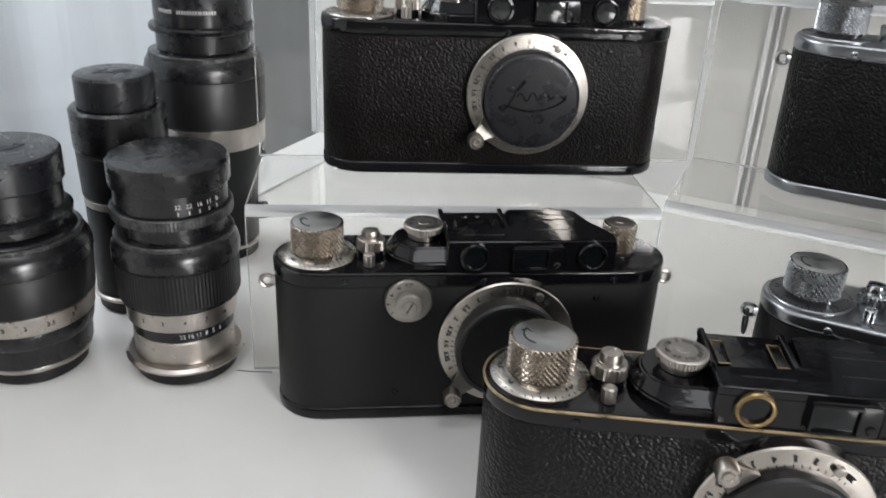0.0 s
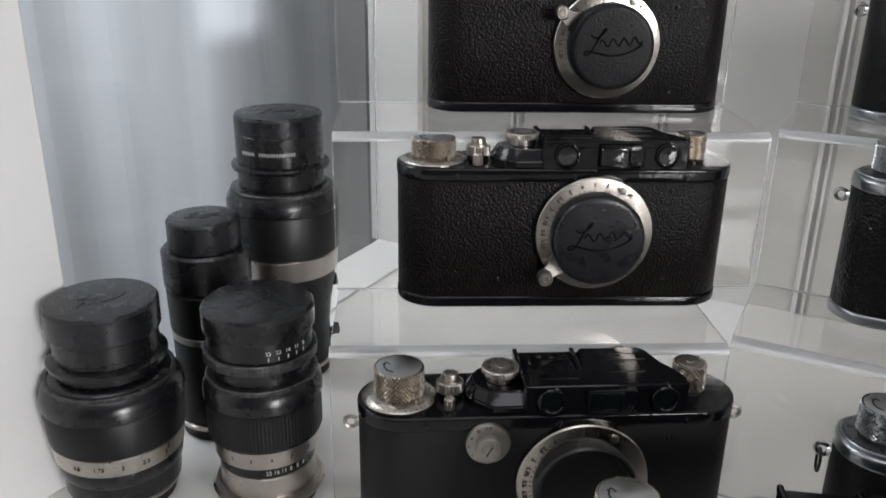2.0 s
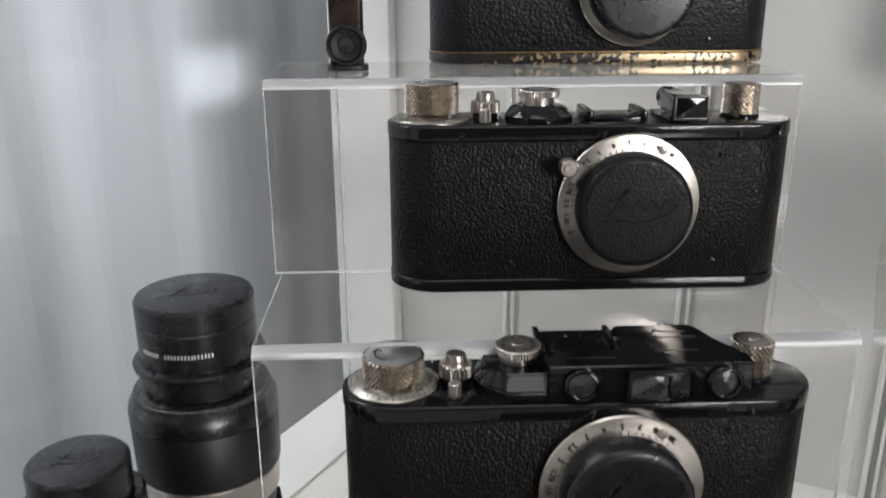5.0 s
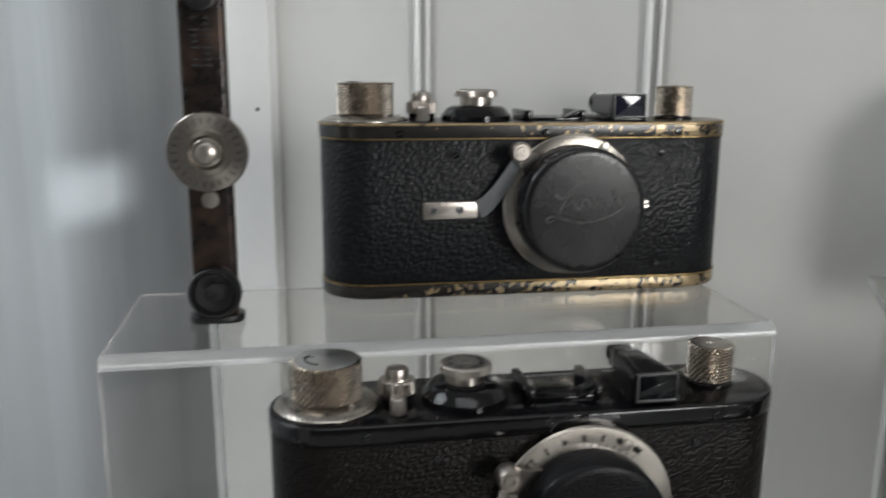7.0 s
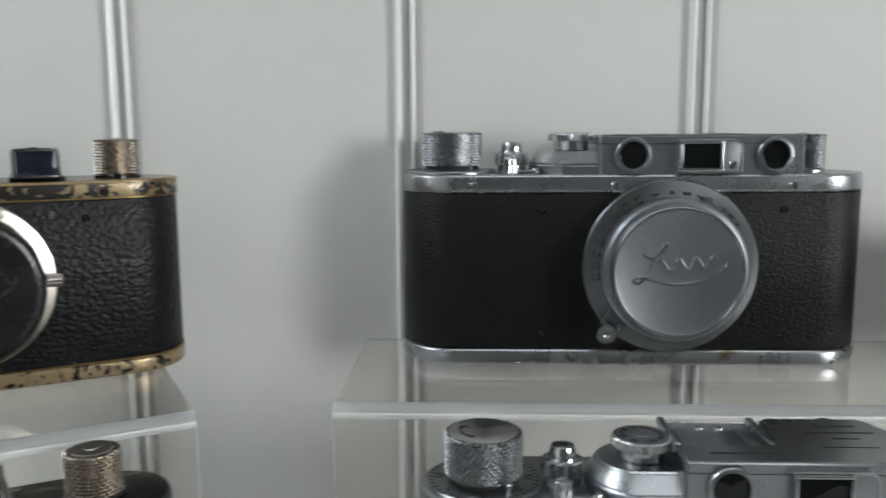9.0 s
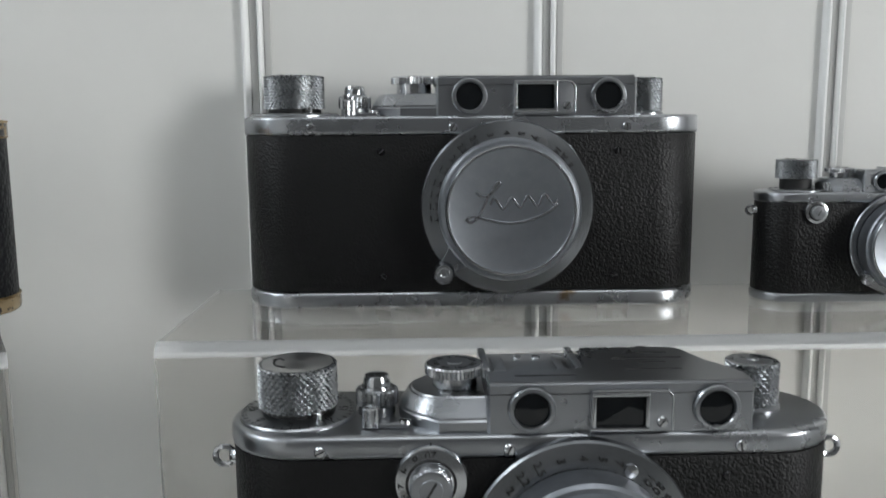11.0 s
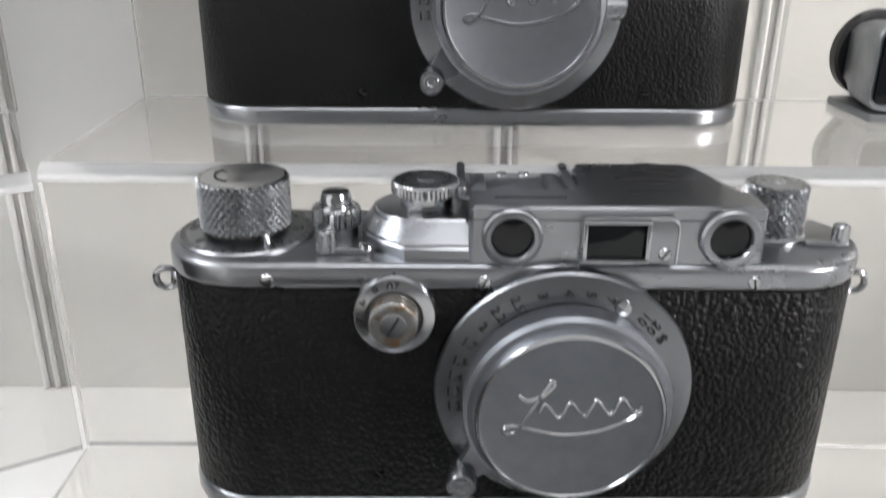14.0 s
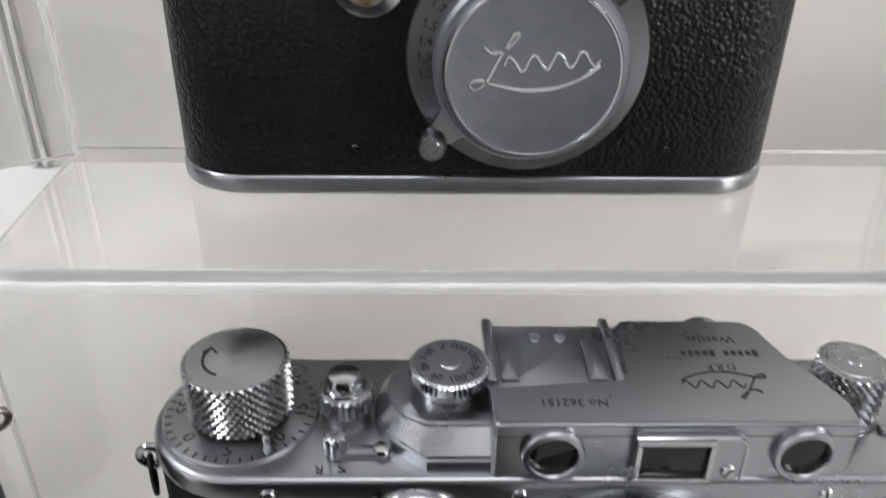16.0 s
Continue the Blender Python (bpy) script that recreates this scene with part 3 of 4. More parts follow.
def old_camera(label, m, s=1.0, lens_x=9.6, ring_r=23.3, trim="chrome", finder="coupled", lugs=False, slow=False, cap="chrome", lever=-118, brassed=False,
               leather=None, hockey=False, cap_r=18.0, cap_depth=13.0, side_knob=False, lettered=False, rewind_lever=False, cover=None,
               knob_mat=None, rust=False, bright_windows=False, knob_x=-51.4, knob_r=8.8, knob_up=0.0,
               button_x=-34.0, slow_x=-22.3, slow_k=1.0, house_dx=0.0, stained=False, drop=0.0, stud_up=0.0, lens_up=0.0, tight=0.0):
    root = thing("rangefinder_camera" if finder == "coupled" else "viewfinder_camera", label, "camera", m, "old cameras on the stand")
    black = trim == "black"
    shell = ENAMEL if black else CHROME
    rim = (ENAMEL_WORN if brassed else ENAMEL) if black else CHROME
    metal = knob_mat or (NICKEL if black else CHROME_BRIGHT)
    ring_mat = NICKEL_DULL if black else CHROME
    leather = leather or (LEATHER if black else LEATHER_FINE)
    base_mat = BRASSED_BASE if hockey else CHROME_STAINED if stained else rim
    collar_mat = metal if black else KNURL_CHROME
    made, slide, turned = [], [0.0], []

    def add(name, bm, mat, parent=None, label="", flat=False, lift=0.7):
        for v in bm.verts:
            if v.co.z > 53.9:
                v.co.z += lift
            v.co.x += slide[0]
        if s != 1.0:
            bm.transform(Matrix.Scale(s, 4))
        ob = part(name, bm, mat, parent or root, label, flat=flat)
        if parent in turned:
            ob.matrix_parent_inverse = parent.matrix_basis.inverted()
        made.append(ob)
        return ob

    # body: cover, base plate, top plate
    add("leather_cover", slab(stadium(131, 30, inset=0.0), 4.7 - drop, 49.6, 0.25), leather)
    add("base_plate", slab(stadium(131.8, 30.8, y0=-0.4), -drop, 4.7 - drop, 1.2), base_mat)
    add("top_plate", slab(stadium(131.8, 30.8, y0=-0.4), 49.6, 54.7, 0.9 if black or stained else 1.3), BRASSED_TOP if hockey else CHROME_STAINED if stained else shell, lift=0)
    if brassed:
        ring = stadium(131.5, 30.5, 18, 0.0, -0.3)
        for zz, rr in ((54.25, 0.4),) if finder == "coupled" else ((54.2, 0.42), (49.95, 0.3), (4.6 - drop, 0.34)):
            pts = [(x, y, zz) for x, y in ring] + [(ring[0][0], ring[0][1], zz)]
            add("worn_edge", tube(pts, rr, n=6), BRASS if finder != "coupled" and zz < 50 else BRASS_PATCHY, label="bare brass edge where the enamel is worn", lift=0)
    # screws of the top plate and of the cover
    sm = ENAMEL if black else CHROME_BRIGHT
    for i, x in enumerate((-42.6, 1.9, 44.8) if black else (-45, -6.1, 42)):
        ob = screw(x, 51.6, -0.4, 1.25, root, sm, 25 + 37 * i, s)
        made.append(ob)
    for i, (x, z) in enumerate(((-25.9, 45.0 + stud_up), (39.7, 45.0 + stud_up), (-25.9, 9.8), (39.7, 9.8))):
        if slow and i % 2 == 0 and (i == 0 or s < 1):
            continue
        ob = screw(x, z, 0.0, 1.1, root, ENAMEL, 40 + 50 * i, s)
        made.append(ob)

    # wind knob with its counter disc
    kx, ky = knob_x, 15.0
    at = Matrix.Translation((kx, ky, 0))
    disc = add("counter_disc", lathe([(12.9, 54.0), (12.9, 54.4), (12.6, 54.75), (9.0, 55.9 if black else 55.0), (8.2, 56.0 if black else 55.1)], 48, m=at), TURNED_NICKEL if black else CHROME)
    tk = ticks(40, 11.3, 12.5, 0.26, 55.0 if black else 54.86, bm=None, m=at)
    add("tick", tk, INK, disc)
    add("numeral", letters([(w, 3.3, at @ mm) for w, _, mm in dial_numbers(["0", "5", "10", "15", "20", "25", "30", "35"], 9.9, 3.3, -137, 178, 55.66 if black else 54.98)]), INK, disc)
    add("counter_pin", lathe([(0.55, 55.0), (0.55, 56.6), (0.3, 56.9)], 10, m=at @ Matrix.Translation((5.5, -8.3, 0))), metal, disc)
    knob = add("wind_knob", knurl(knob_r, 56.2 + knob_up, 65.2 + knob_up, 76, 11, 0.8, m=at), KNURL_NICKEL if black else KNURL_CHROME, flat=True)
    add("knob_stem", lathe([(7.6, 54.9), (7.6, 56.6 + knob_up)], 32, m=at), INK, knob)
    arrow = [(-4.6 * math.cos(radians(a)) - 0.5, -4.6 * math.sin(radians(a)), 65.68 + knob_up) for a in range(-34, 74, 8)]
    bm = tube([(kx + x, ky + y, z) for x, y, z in arrow], 0.28, n=6)
    tip = arrow[0]
    tube([(kx + tip[0] - 1.2, ky + tip[1] - 1.3, tip[2]), (kx + tip[0], ky + tip[1], tip[2]), (kx + tip[0] + 1.2, ky + tip[1] - 1.4, tip[2])], 0.24, bm, 6)
    add("arrow", bm, INK, knob)
    face = lathe([(knob_r - 0.9, 0.0), (knob_r - 1.1, 0.12), (0.1, 0.14)], 48)
    face.transform(Matrix.Scale(s, 4))
    part("knob_face", face, TURNED, knob, m=Matrix.Translation((kx * s * MM, ky * s * MM, (66.24 + knob_up) * s * MM)))

    # shutter button, rewind catch
    bx = Matrix.Translation((button_x, 14.8, 0))
    col = add("shutter_collar", knurl(4.7, 56.2, 59.4, 44, 2, 0.5, m=bx, straight=True), collar_mat, flat=True)
    add("shutter_button", lathe([(3.6, 59.6), (3.4, 60.3), (3.0, 60.3), (3.0, 61.6), (2.6, 62.6), (1.4, 62.9)], 24, m=bx), CHROME_BRIGHT if not black else NICKEL, col)
    add("collar_foot", lathe([(4.1, 53.8), (4.0, 56.3), (3.6, 56.4)], 28, m=bx), shell, col)
    rc = Matrix.Translation((-34.8, 5.2, 0))
    catch = add("rewind_catch", knurl(1.9, 54.3, 58.2, 22, 2, 0.24, m=rc, straight=True), collar_mat, flat=True)
    if not black:
        arm = block(-35.5, -26.5, 4.2, 6.6, 54.05, 55.0, 0.25, 1.1)
        add("catch_arm", arm, CHROME, catch)
        add("catch_screw", lathe([(1.5, 55.0), (1.3, 55.6), (0.2, 55.7)], 14, m=Matrix.Translation((-27.6, 5.4, 0))), metal, catch)

    # speed dial on its sloped shoulder
    slide[0] = house_dx
    sx, sy = (-16.8, 14.5) if finder == "coupled" else (-16.8, 14.0)
    dm = Matrix.Translation((sx, sy, 0))
    if finder == "coupled":
        arc = lambda r: [(-16.8 + r * math.cos(radians(t)), 14.5 + r * math.sin(radians(t))) for t in range(90, 226, 15)]
        lo = [(-9, 27)] + arc(12.4) + [(-20.5, 1.4), (-9, 1.4)]
        hi = [(-9, 24.4)] + arc(9.9) + [(-20.5, 5.6), (-9, 5.6)]
        rings = [[Vector((x, y, z)) for x, y in pl] for pl, z in ((lo, 54.0), (lo, 56.6), (hi, 60.2))]
        bm = loft(rings)
        bmesh.ops.bevel(bm, geom=[e for e in bm.edges if len({round(v.co.z, 2) for v in e.verts}) == 1 and e.verts[0].co.z > 55], offset=0.5, segments=2, affect="EDGES")
        add("shutter_housing", bm, shell)
        dz = 60.2
    else:
        add("shutter_housing", lathe([(11.0, 54.0), (11.0, 55.5), (9.2, 57.8), (8.0, 58.4)], 32, m=dm), shell)
        dz = 58.4
    speed = add("speed_dial", lathe([(4.6, dz), (5.0, dz + 0.2), (5.0, dz + 2.8), (6.3, dz + 3.0)], 40, m=dm), metal)
    add("dial_rim", knurl(6.6, dz + 2.9, dz + 4.6, 96, 2, 0.24, m=dm, straight=True), metal, speed, flat=True)
    add("dial_face", lathe([(5.9, dz + 4.6), (5.9, dz + 5.02), (1.8, dz + 5.05), (1.6, dz + 5.2), (0.2, dz + 5.25)], 40, m=dm), ring_mat if black else CHROME, speed)
    words = dial_numbers(["1000", "500", "200", "100", "60", "40", "30-1", "Z"], 4.3, 2.0, 60, -255, dz + 5.08)
    add("numeral", letters([(w, sz, dm @ mm) for w, sz, mm in words]), INK, speed)

    if finder == "coupled":
        top = 63.0
        plan = [(-10.6, 1.0), (-10.0, 0.4), (44.2, 0.4), (44.8, 1.0), (44.8, 5.5), (43.9, 8.0), (41.2, 10.8), (38.6, 15.0), (37.4, 20.5), (36.8, 24.5), (34.6, 26.9), (12, 27.2), (-10.6, 27.2)]
        drawn_in = lambda x: x - tight if x > 40 else (x + tight if x < -9 else x)
        bm = loft([[Vector((drawn_in(x), y, z)) for x, y in plan] for z in (54.0, top)])
        bmesh.ops.bevel(bm, geom=[e for e in bm.edges if all(v.co.z > 60 for v in e.verts)], offset=0.8, segments=3, affect="EDGES")
        deck = [(-10.6, 1.0), (-10.0, 0.4), (44.2, 0.4), (44.8, 1.0), (44.8, 5.5), (43.9, 8.0), (41.2, 10.8), (38.6, 15.0), (37.4, 20.5), (36.8, 24.5), (34.6, 26.9), (13.4, 27.0), (12.2, 25.8), (12.2, 12.4), (9.8, 9.8), (-10.6, 9.2)]
        up_bm = loft([[Vector((drawn_in(x), y, z)) for x, y in deck] for z in (top - 0.6, 64.8)])
        bmesh.ops.bevel(up_bm, geom=[e for e in up_bm.edges if all(v.co.z > 64 for v in e.verts)], offset=0.6, segments=3, affect="EDGES")
        house = add("rangefinder_housing", bm, shell)
        deck_ob = add("housing_top", up_bm, shell, house)
        add("eyepiece", lathe([(4.4, 0), (4.4, 1.6), (3.6, 2.2), (2.8, 2.2), (2.6, 1.0), (0.2, 0.9)], 28, m=Matrix.Translation((28, 26.6, 60.2)) @ Matrix.Rotation(radians(-90), 4, "X")), shell, house)
        # accessory shoe
        bm = block(-10.2, 10.6, 9.0, 26.8, top, top + 0.5, 0.15, 0.5)
        shoe = add("accessory_shoe", bm, shell)
        for x0, x1 in ((-11.0, -9.3), (9.4, 11.1)):
            add("shoe_rail", block(x0, x1, 10.4, 27.4, top - 0.3, top + 1.9, 0.4, 0.6), shell, shoe)
        for x0, x1 in ((-8.6, -5.6), (5.6, 8.6)):
            add("shoe_spring", block(x0, x1, 11.5, 22.0, top + 0.5, top + 1.15, 0.25, 0.5), shell, shoe)
        if brassed:
            for x0, x1 in ((-8.6, -5.6), (5.6, 8.6)):
                line = [(x0, 11.5), (x1, 11.5), (x1, 22.0), (x0, 22.0), (x0, 11.5)]
                add("spring_edge", tube([(x, y, top + 1.15) for x, y in line], 0.22, n=6), BRASS, shoe, "rubbed brass edge of the spring")
        for x in (-2.0, 2.4):
            add("shoe_screw", lathe([(1.1, top + 0.5), (1.0, top + 0.75), (0.2, top + 0.8)], 12, m=Matrix.Translation((x, 23.5, 0))), sm, shoe)
        # round windows
        for x in (-1.5, 36.7):
            ringm = (BRASS if brassed and x < 0 else shell)
            w = add("window_ring", lathe([(4.9 + 0.3 * tight, 0), (4.9 + 0.3 * tight, 1.0), (4.6 + 0.2 * tight, 1.4), (3.9, 1.5), (3.7, 1.2), (3.7, 0.3)], 36, m=front(x, 59.2, 0.4), cap=False), ringm)
            if rust and x < 0:
                add("ring_knurl", ticks(64, 4.5, 5.15, 0.2, 1.42, m=front(x, 59.2, 0.4)), INK, w)
            add("window_glass", lathe([(3.75, 0.05), (3.75, 0.35), (0.1, 0.6)], 30, m=front(x, 59.2, 0.4)), DARK_GLASS if not bright_windows else GREY_GLASS, w)
        # viewfinder window in its stepped frame
        fr = add("finder_frame", plate(19.0, 58.9, 17.0, 8.9, -1.0, 0.6, 1.8, 0.35), shell)
        rim4 = bmesh.new()
        for x0, x1, z0, z1 in ((10.6, 22.4, 62.3, 63.0), (10.6, 22.4, 55.0, 55.7), (10.6, 11.4, 55.7, 62.3), (21.6, 22.4, 55.7, 62.3)):
            plate((x0 + x1) / 2, (z0 + z1) / 2, x1 - x0, z1 - z0, -1.9, -0.9, 0.3, 0.15, rim4)
        add("finder_rim", rim4, shell if black else CHROME_BRIGHT, fr)
        corner_arc = [(25.5 + 1.9 * math.sin(radians(a)), -0.95, 61.2 + 1.9 * math.cos(radians(a))) for a in range(0, 91, 30)]
        add("frame_edge", tube([(10.7, -0.95, 54.7), (10.7, -0.95, 63.1)] + corner_arc + [(27.4, -0.95, 54.7)], 0.32, n=6), shell if black else CHROME_BRIGHT, fr)
        add("finder_glass", plate(16.5, 59.0, 10.2, 6.6, -1.15, -0.95, 0.2, 0.05), GREY_GLASS if bright_windows else DARK_GLASS, fr)
        sc = screw(25.2 + house_dx, 57.3, -1.0, 1.2, fr, sm, 50, s)
        if lettered:
            up = Matrix.Rotation(radians(180), 4, "Z")
            T = lambda x, y: Matrix.Translation((x, y, 64.83)) @ up
            add("maker_mark", bars([(0.85, 1.7 if k in (0, 6) else 1.25, T(34.0 - 1.2 * k, 17.4)) for k in range(11) if k != 5]), INK, house, "worn engraved bars of the maker's line")
            add("town_mark", letters([("Wetzlar", 2.5, T(27.5, 21.2))]), INK, house)
            add("rewind_mark", letters([("R", 2.6, Matrix.Translation((-37.2, 2.0, 54.08)) @ up)]), INK, catch)
            add("rewind_arrow", tube([(-34.2, 2.6, 54.06), (-33.0, 1.6, 54.06), (-33.4, 2.7, 54.06), (-33.0, 1.6, 54.06), (-34.2, 1.5, 54.06)], 0.13, n=6), INK, catch)
            add("patent_mark", letters([("D.R.P.", 2.1, T(27.0, 13.8))]), INK, house)
            flour = script_mark(bmesh.new(), T(26.5, 9.6) @ Matrix.Rotation(radians(-90), 4, "X"), 7.5, 0.18)
            add("script_flourish", flour, INK, house)
            add("serial_number", letters([("No 362151", 2.3, T(2.0, 5.2))]), INK, house)
        elif not black:
            up = Matrix.Rotation(radians(180), 4, "Z")
            T = lambda x, y: Matrix.Translation((x, y, 64.83)) @ up
            add("maker_mark", bars([(9.5, 0.7, T(27.5, 21.6)), (14.0, 0.7, T(27.5, 17.6)), (6, 0.7, T(27, 14)), (12, 0.5, T(26, 9)), (13, 0.7, T(2, 5.2))]), INK, house)
        else:
            up = Matrix.Rotation(radians(180), 4, "Z")
            T = lambda x, y: Matrix.Translation((x, y, 64.83)) @ up
            add("maker_mark", bars([(9.5, 0.6, T(27.5, 21.6)), (14.0, 0.6, T(27.5, 17.6)), (12, 0.5, T(26, 9)), (13, 0.5, T(2, 5.2))]), BLACK_MATTE, house)
    else:
        # tube finder and open shoe
        tubeb = bmesh.new()
        loft([[Vector((29 + dx * w, y, 58.6 + dz_ * h)) for dx, dz_ in rounded(2, 2, 0.35)] for y, w, h in ((1.5, 5.6, 4.0), (6, 5.4, 3.9), (25, 3.2, 3.2), (27.5, 3.2, 3.2))], tubeb)
        fnd = add("tube_finder", tubeb, ENAMEL)
        add("finder_base", block(22.5, 36.0, 3.5, 26, 54.0, 55.2, 0.3, 0.8), shell, fnd)
        add("finder_glass", plate(29, 58.8, 9.4, 6.4, 1.0, 1.6, 0.4, 0.1), DARK_GLASS if not hockey else BLUE_GLASS, fnd, "blue-coated front lens of the finder" if hockey else "")
        edge4 = bmesh.new()
        for cx, cz, w, h in ((29, 62.15, 10.6, 0.7), (29, 55.35, 10.6, 0.7), (23.95, 58.75, 0.6, 6.2), (34.05, 58.75, 0.6, 6.2)):
            plate(cx, cz, w, h, 0.7, 1.7, 0.25, 0.12, edge4)
        add("finder_rim", edge4, WORN_RIM, fnd, "thin metal rim rubbed bare")
        add("eyepiece", lathe([(3.6, 0), (3.6, 1.4), (2.6, 1.8)], 24, m=Matrix.Translation((29, 27.4, 58.9)) @ Matrix.Rotation(radians(-90), 4, "X")), ENAMEL, fnd)
        shoe = add("accessory_shoe", block(-1.5, 16.0, 8, 25, 54.0, 55.0, 0.2, 0.6), shell)
        for x0, x1, ang in ((-2.5, 0.2, 0), (15.0, 17.6, 0)):
            add("shoe_rail", block(x0, x1, 7.5, 25, 54.2, 57.2, 0.4, 0.8), shell, shoe)
        sp = block(11.0, 15.5, 6.2, 12.0, 55.0, 55.8, 0.2, 0.5)
        sp.transform(Matrix.Translation((12, 8, 55)) @ Matrix.Rotation(radians(-25), 4, "Y") @ Matrix.Translation((-12, -8, -55)))
        add("shoe_spring", sp, shell, shoe)

    # rewind knob
    slide[0] = 0.0
    rm = Matrix.Translation((50.0, 15.5, 0))
    rk = add("rewind_knob", knurl(6.0, 55.2, 64.2, 52, 11, 0.75, m=rm), KNURL_NICKEL if black else KNURL_CHROME, flat=True)
    add("knob_collar", lathe([(6.3, 54.0), (6.3, 54.6), (5.2, 55.3)], 32, m=rm), shell, rk)
    add("knob_top", lathe([(4.6, 64.5), (4.2, 64.75), (1.4, 64.75), (1.2, 65.0), (0.2, 65.05)], 28, m=rm), NICKEL if black else CHROME, rk)
    if rewind_lever:
        bm = block(54.5, 63.0, 9.0, 11.6, 54.0, 54.9, 0.25, 1.0)
        la = add("speed_lever", bm, CHROME)
        add("lever_pin", knurl(1.6, 54.8, 57.8, 22, 2, 0.15, m=Matrix.Translation((61.2, 10.3, 0)), straight=True), CHROME_BRIGHT, la, flat=True)

    # slow-speed dial on the front
    if slow:
        fm = front(slow_x, 45.2, 0.0) @ Matrix.Scale(slow_k, 4)
        sd = add("slow_speed_dial", lathe([(7.7, 0), (7.7, 1.2), (7.3, 1.9), (4.9, 2.4), (4.4, 2.4)], 44, m=fm), ring_mat if black else CHROME_BRIGHT)
        add("dial_knob", knurl(4.5, 2.3, 5.2, 64, 4, 0.2, m=fm), RUSTED if rust else (NICKEL_DULL if black else CHROME), sd, "rusted knurled knob" if rust else "", flat=True)
        if not black:
            round_line = [fm @ Vector((5.0 * math.cos(2 * math.pi * k / 40), 5.0 * math.sin(2 * math.pi * k / 40), 2.36)) for k in range(41)]
            add("dial_groove", tube(round_line, 0.3, n=6), INK, sd)
        add("dial_screw", lathe([(2.5, 5.5), (2.3, 5.9), (0.2, 6.0)], 20, m=fm), CHROME if not black else NICKEL_DULL, sd)
        add("screw_slot", slab(rounded(4.2, 0.5, 0.1), 5.95, 6.05, 0.02, None, fm @ Matrix.Rotation(radians(60), 4, "Z")), INK, sd)
        words = dial_numbers(["1", "2", "4", "8", "20"], 6.1, 2.6, 215, 90, 2.2)
        add("numeral", letters([(w, sz, fm @ mm) for w, sz, mm in words]), INK, sd)
        add("index_mark", plate(slow_x, 52.6, 0.35, 1.4, -0.46, -0.38, 0.1, 0.02), INK, sd)

    if lugs:
        for side in (-1, 1):
            x = side * 66.0
            lug = add("strap_lug", lathe([(2.0, 0), (1.6, 1.2), (1.3, 1.6)], 16, m=Matrix.Translation((x - side * 0.6, 15.0, 45.0)) @ Matrix.Rotation(radians(90 * side), 4, "Y")), metal)
            ringp = [(x + side * (2.2 + 2.1 * math.cos(a)), 15.0, 45.0 + 2.1 * math.sin(a)) for a in [2 * math.pi * k / 18 for k in range(19)]]
            add("lug_eye", tube(ringp, 0.75, n=8), metal, lug)
            if lettered:
                rp = [(x + side * (2.6 + 0.6 * math.sin(a)), 15.0 + 2.0 * math.sin(a), 40.5 + 4.4 * math.cos(a)) for a in [2 * math.pi * k / 20 for k in range(21)]]
                add("split_ring", tube(rp, 0.5, n=6), BLACK_MATTE, lug)

    # lens: mount flange with distance scale, barrel, focusing lever, cap
    lm = front(lens_x, LENS_Z + lens_up, 0.0)
    flange = lathe([(ring_r, 0.0), (ring_r, 2.6), (ring_r - 0.4, 3.1), (15.0, 4.6), (14.5, 4.6)], 64)
    flange.transform(Matrix.Scale(s, 4))
    mount = part("lens_mount", flange, TURNED_NICKEL if black else TURNED_CHROME, root, m=front(lens_x * s * MM, (LENS_Z + lens_up) * s * MM))
    turned.append(mount)
    if finder == "coupled" or not hockey:
        nums = ["1", "1.25", "1.5", "1.75", "2", "2.5", "3", "4", "5", "7", "10", "20"]
        if not black:
            spots = list(zip(["1.2", "1.3", "1.4", "1.5", "1.7", "2", "2.2", "2.5", "3", "4", "5", "7", "10", "20", "\u221e"], [188, 179, 170, 161, 150, 138, 128, 117, 104, 91, 80, 70, 49, 42, 34]))
            words = [(w, 2.5, Matrix.Rotation(radians(a), 4, "Z") @ Matrix.Translation((20.4, 0, 3.75)) @ Matrix.Rotation(radians(180), 4, "Z") @ Matrix.Rotation(radians(-9.9), 4, "Y")) for w, a in spots]
        else:
            words = dial_numbers(nums, 20.2, 2.2, 205, 52, 3.8)
        add("numeral", letters([(w, sz, lm @ mm) for w, sz, mm in words], 0.5), INK, mount)
        add("tick", ticks(26, 17.4, 18.6, 0.22, 4.0, 52, 210, m=lm), INK, mount)
    add("stop_screw", lathe([(1.5, 3.1), (1.4, 4.4), (0.2, 4.6)], 16, m=lm @ Matrix.Translation((20.0 * math.cos(radians(62)), 20.0 * math.sin(radians(62)), 0))), metal, mount)
    add("lens_barrel", lathe([(17.0, 3.6), (17.0, cap_depth - 4), (16.0, cap_depth - 3.5)], 56, m=lm), ring_mat)
    # lever
    la = radians(lever)
    ca, sa = math.cos(la), math.sin(la)
    arm = []
    for r, w, z in ((17.0, 4.6, 5.2), (20.5, 3.0, 6.0), (24.6, 1.9, 6.8)):
        for sg in (-1, 1):
            arm.append(lm @ Vector((r * ca - sg * w * sa, r * sa + sg * w * ca, z)))
    bm = bmesh.new()
    vs = [bm.verts.new(p) for p in arm]
    back_vs = [bm.verts.new(p + Vector((0, 1.6, 0))) for p in arm]
    for q in (vs, back_vs):
        bm.faces.new((q[0], q[1], q[3], q[2])), bm.faces.new((q[2], q[3], q[5], q[4]))
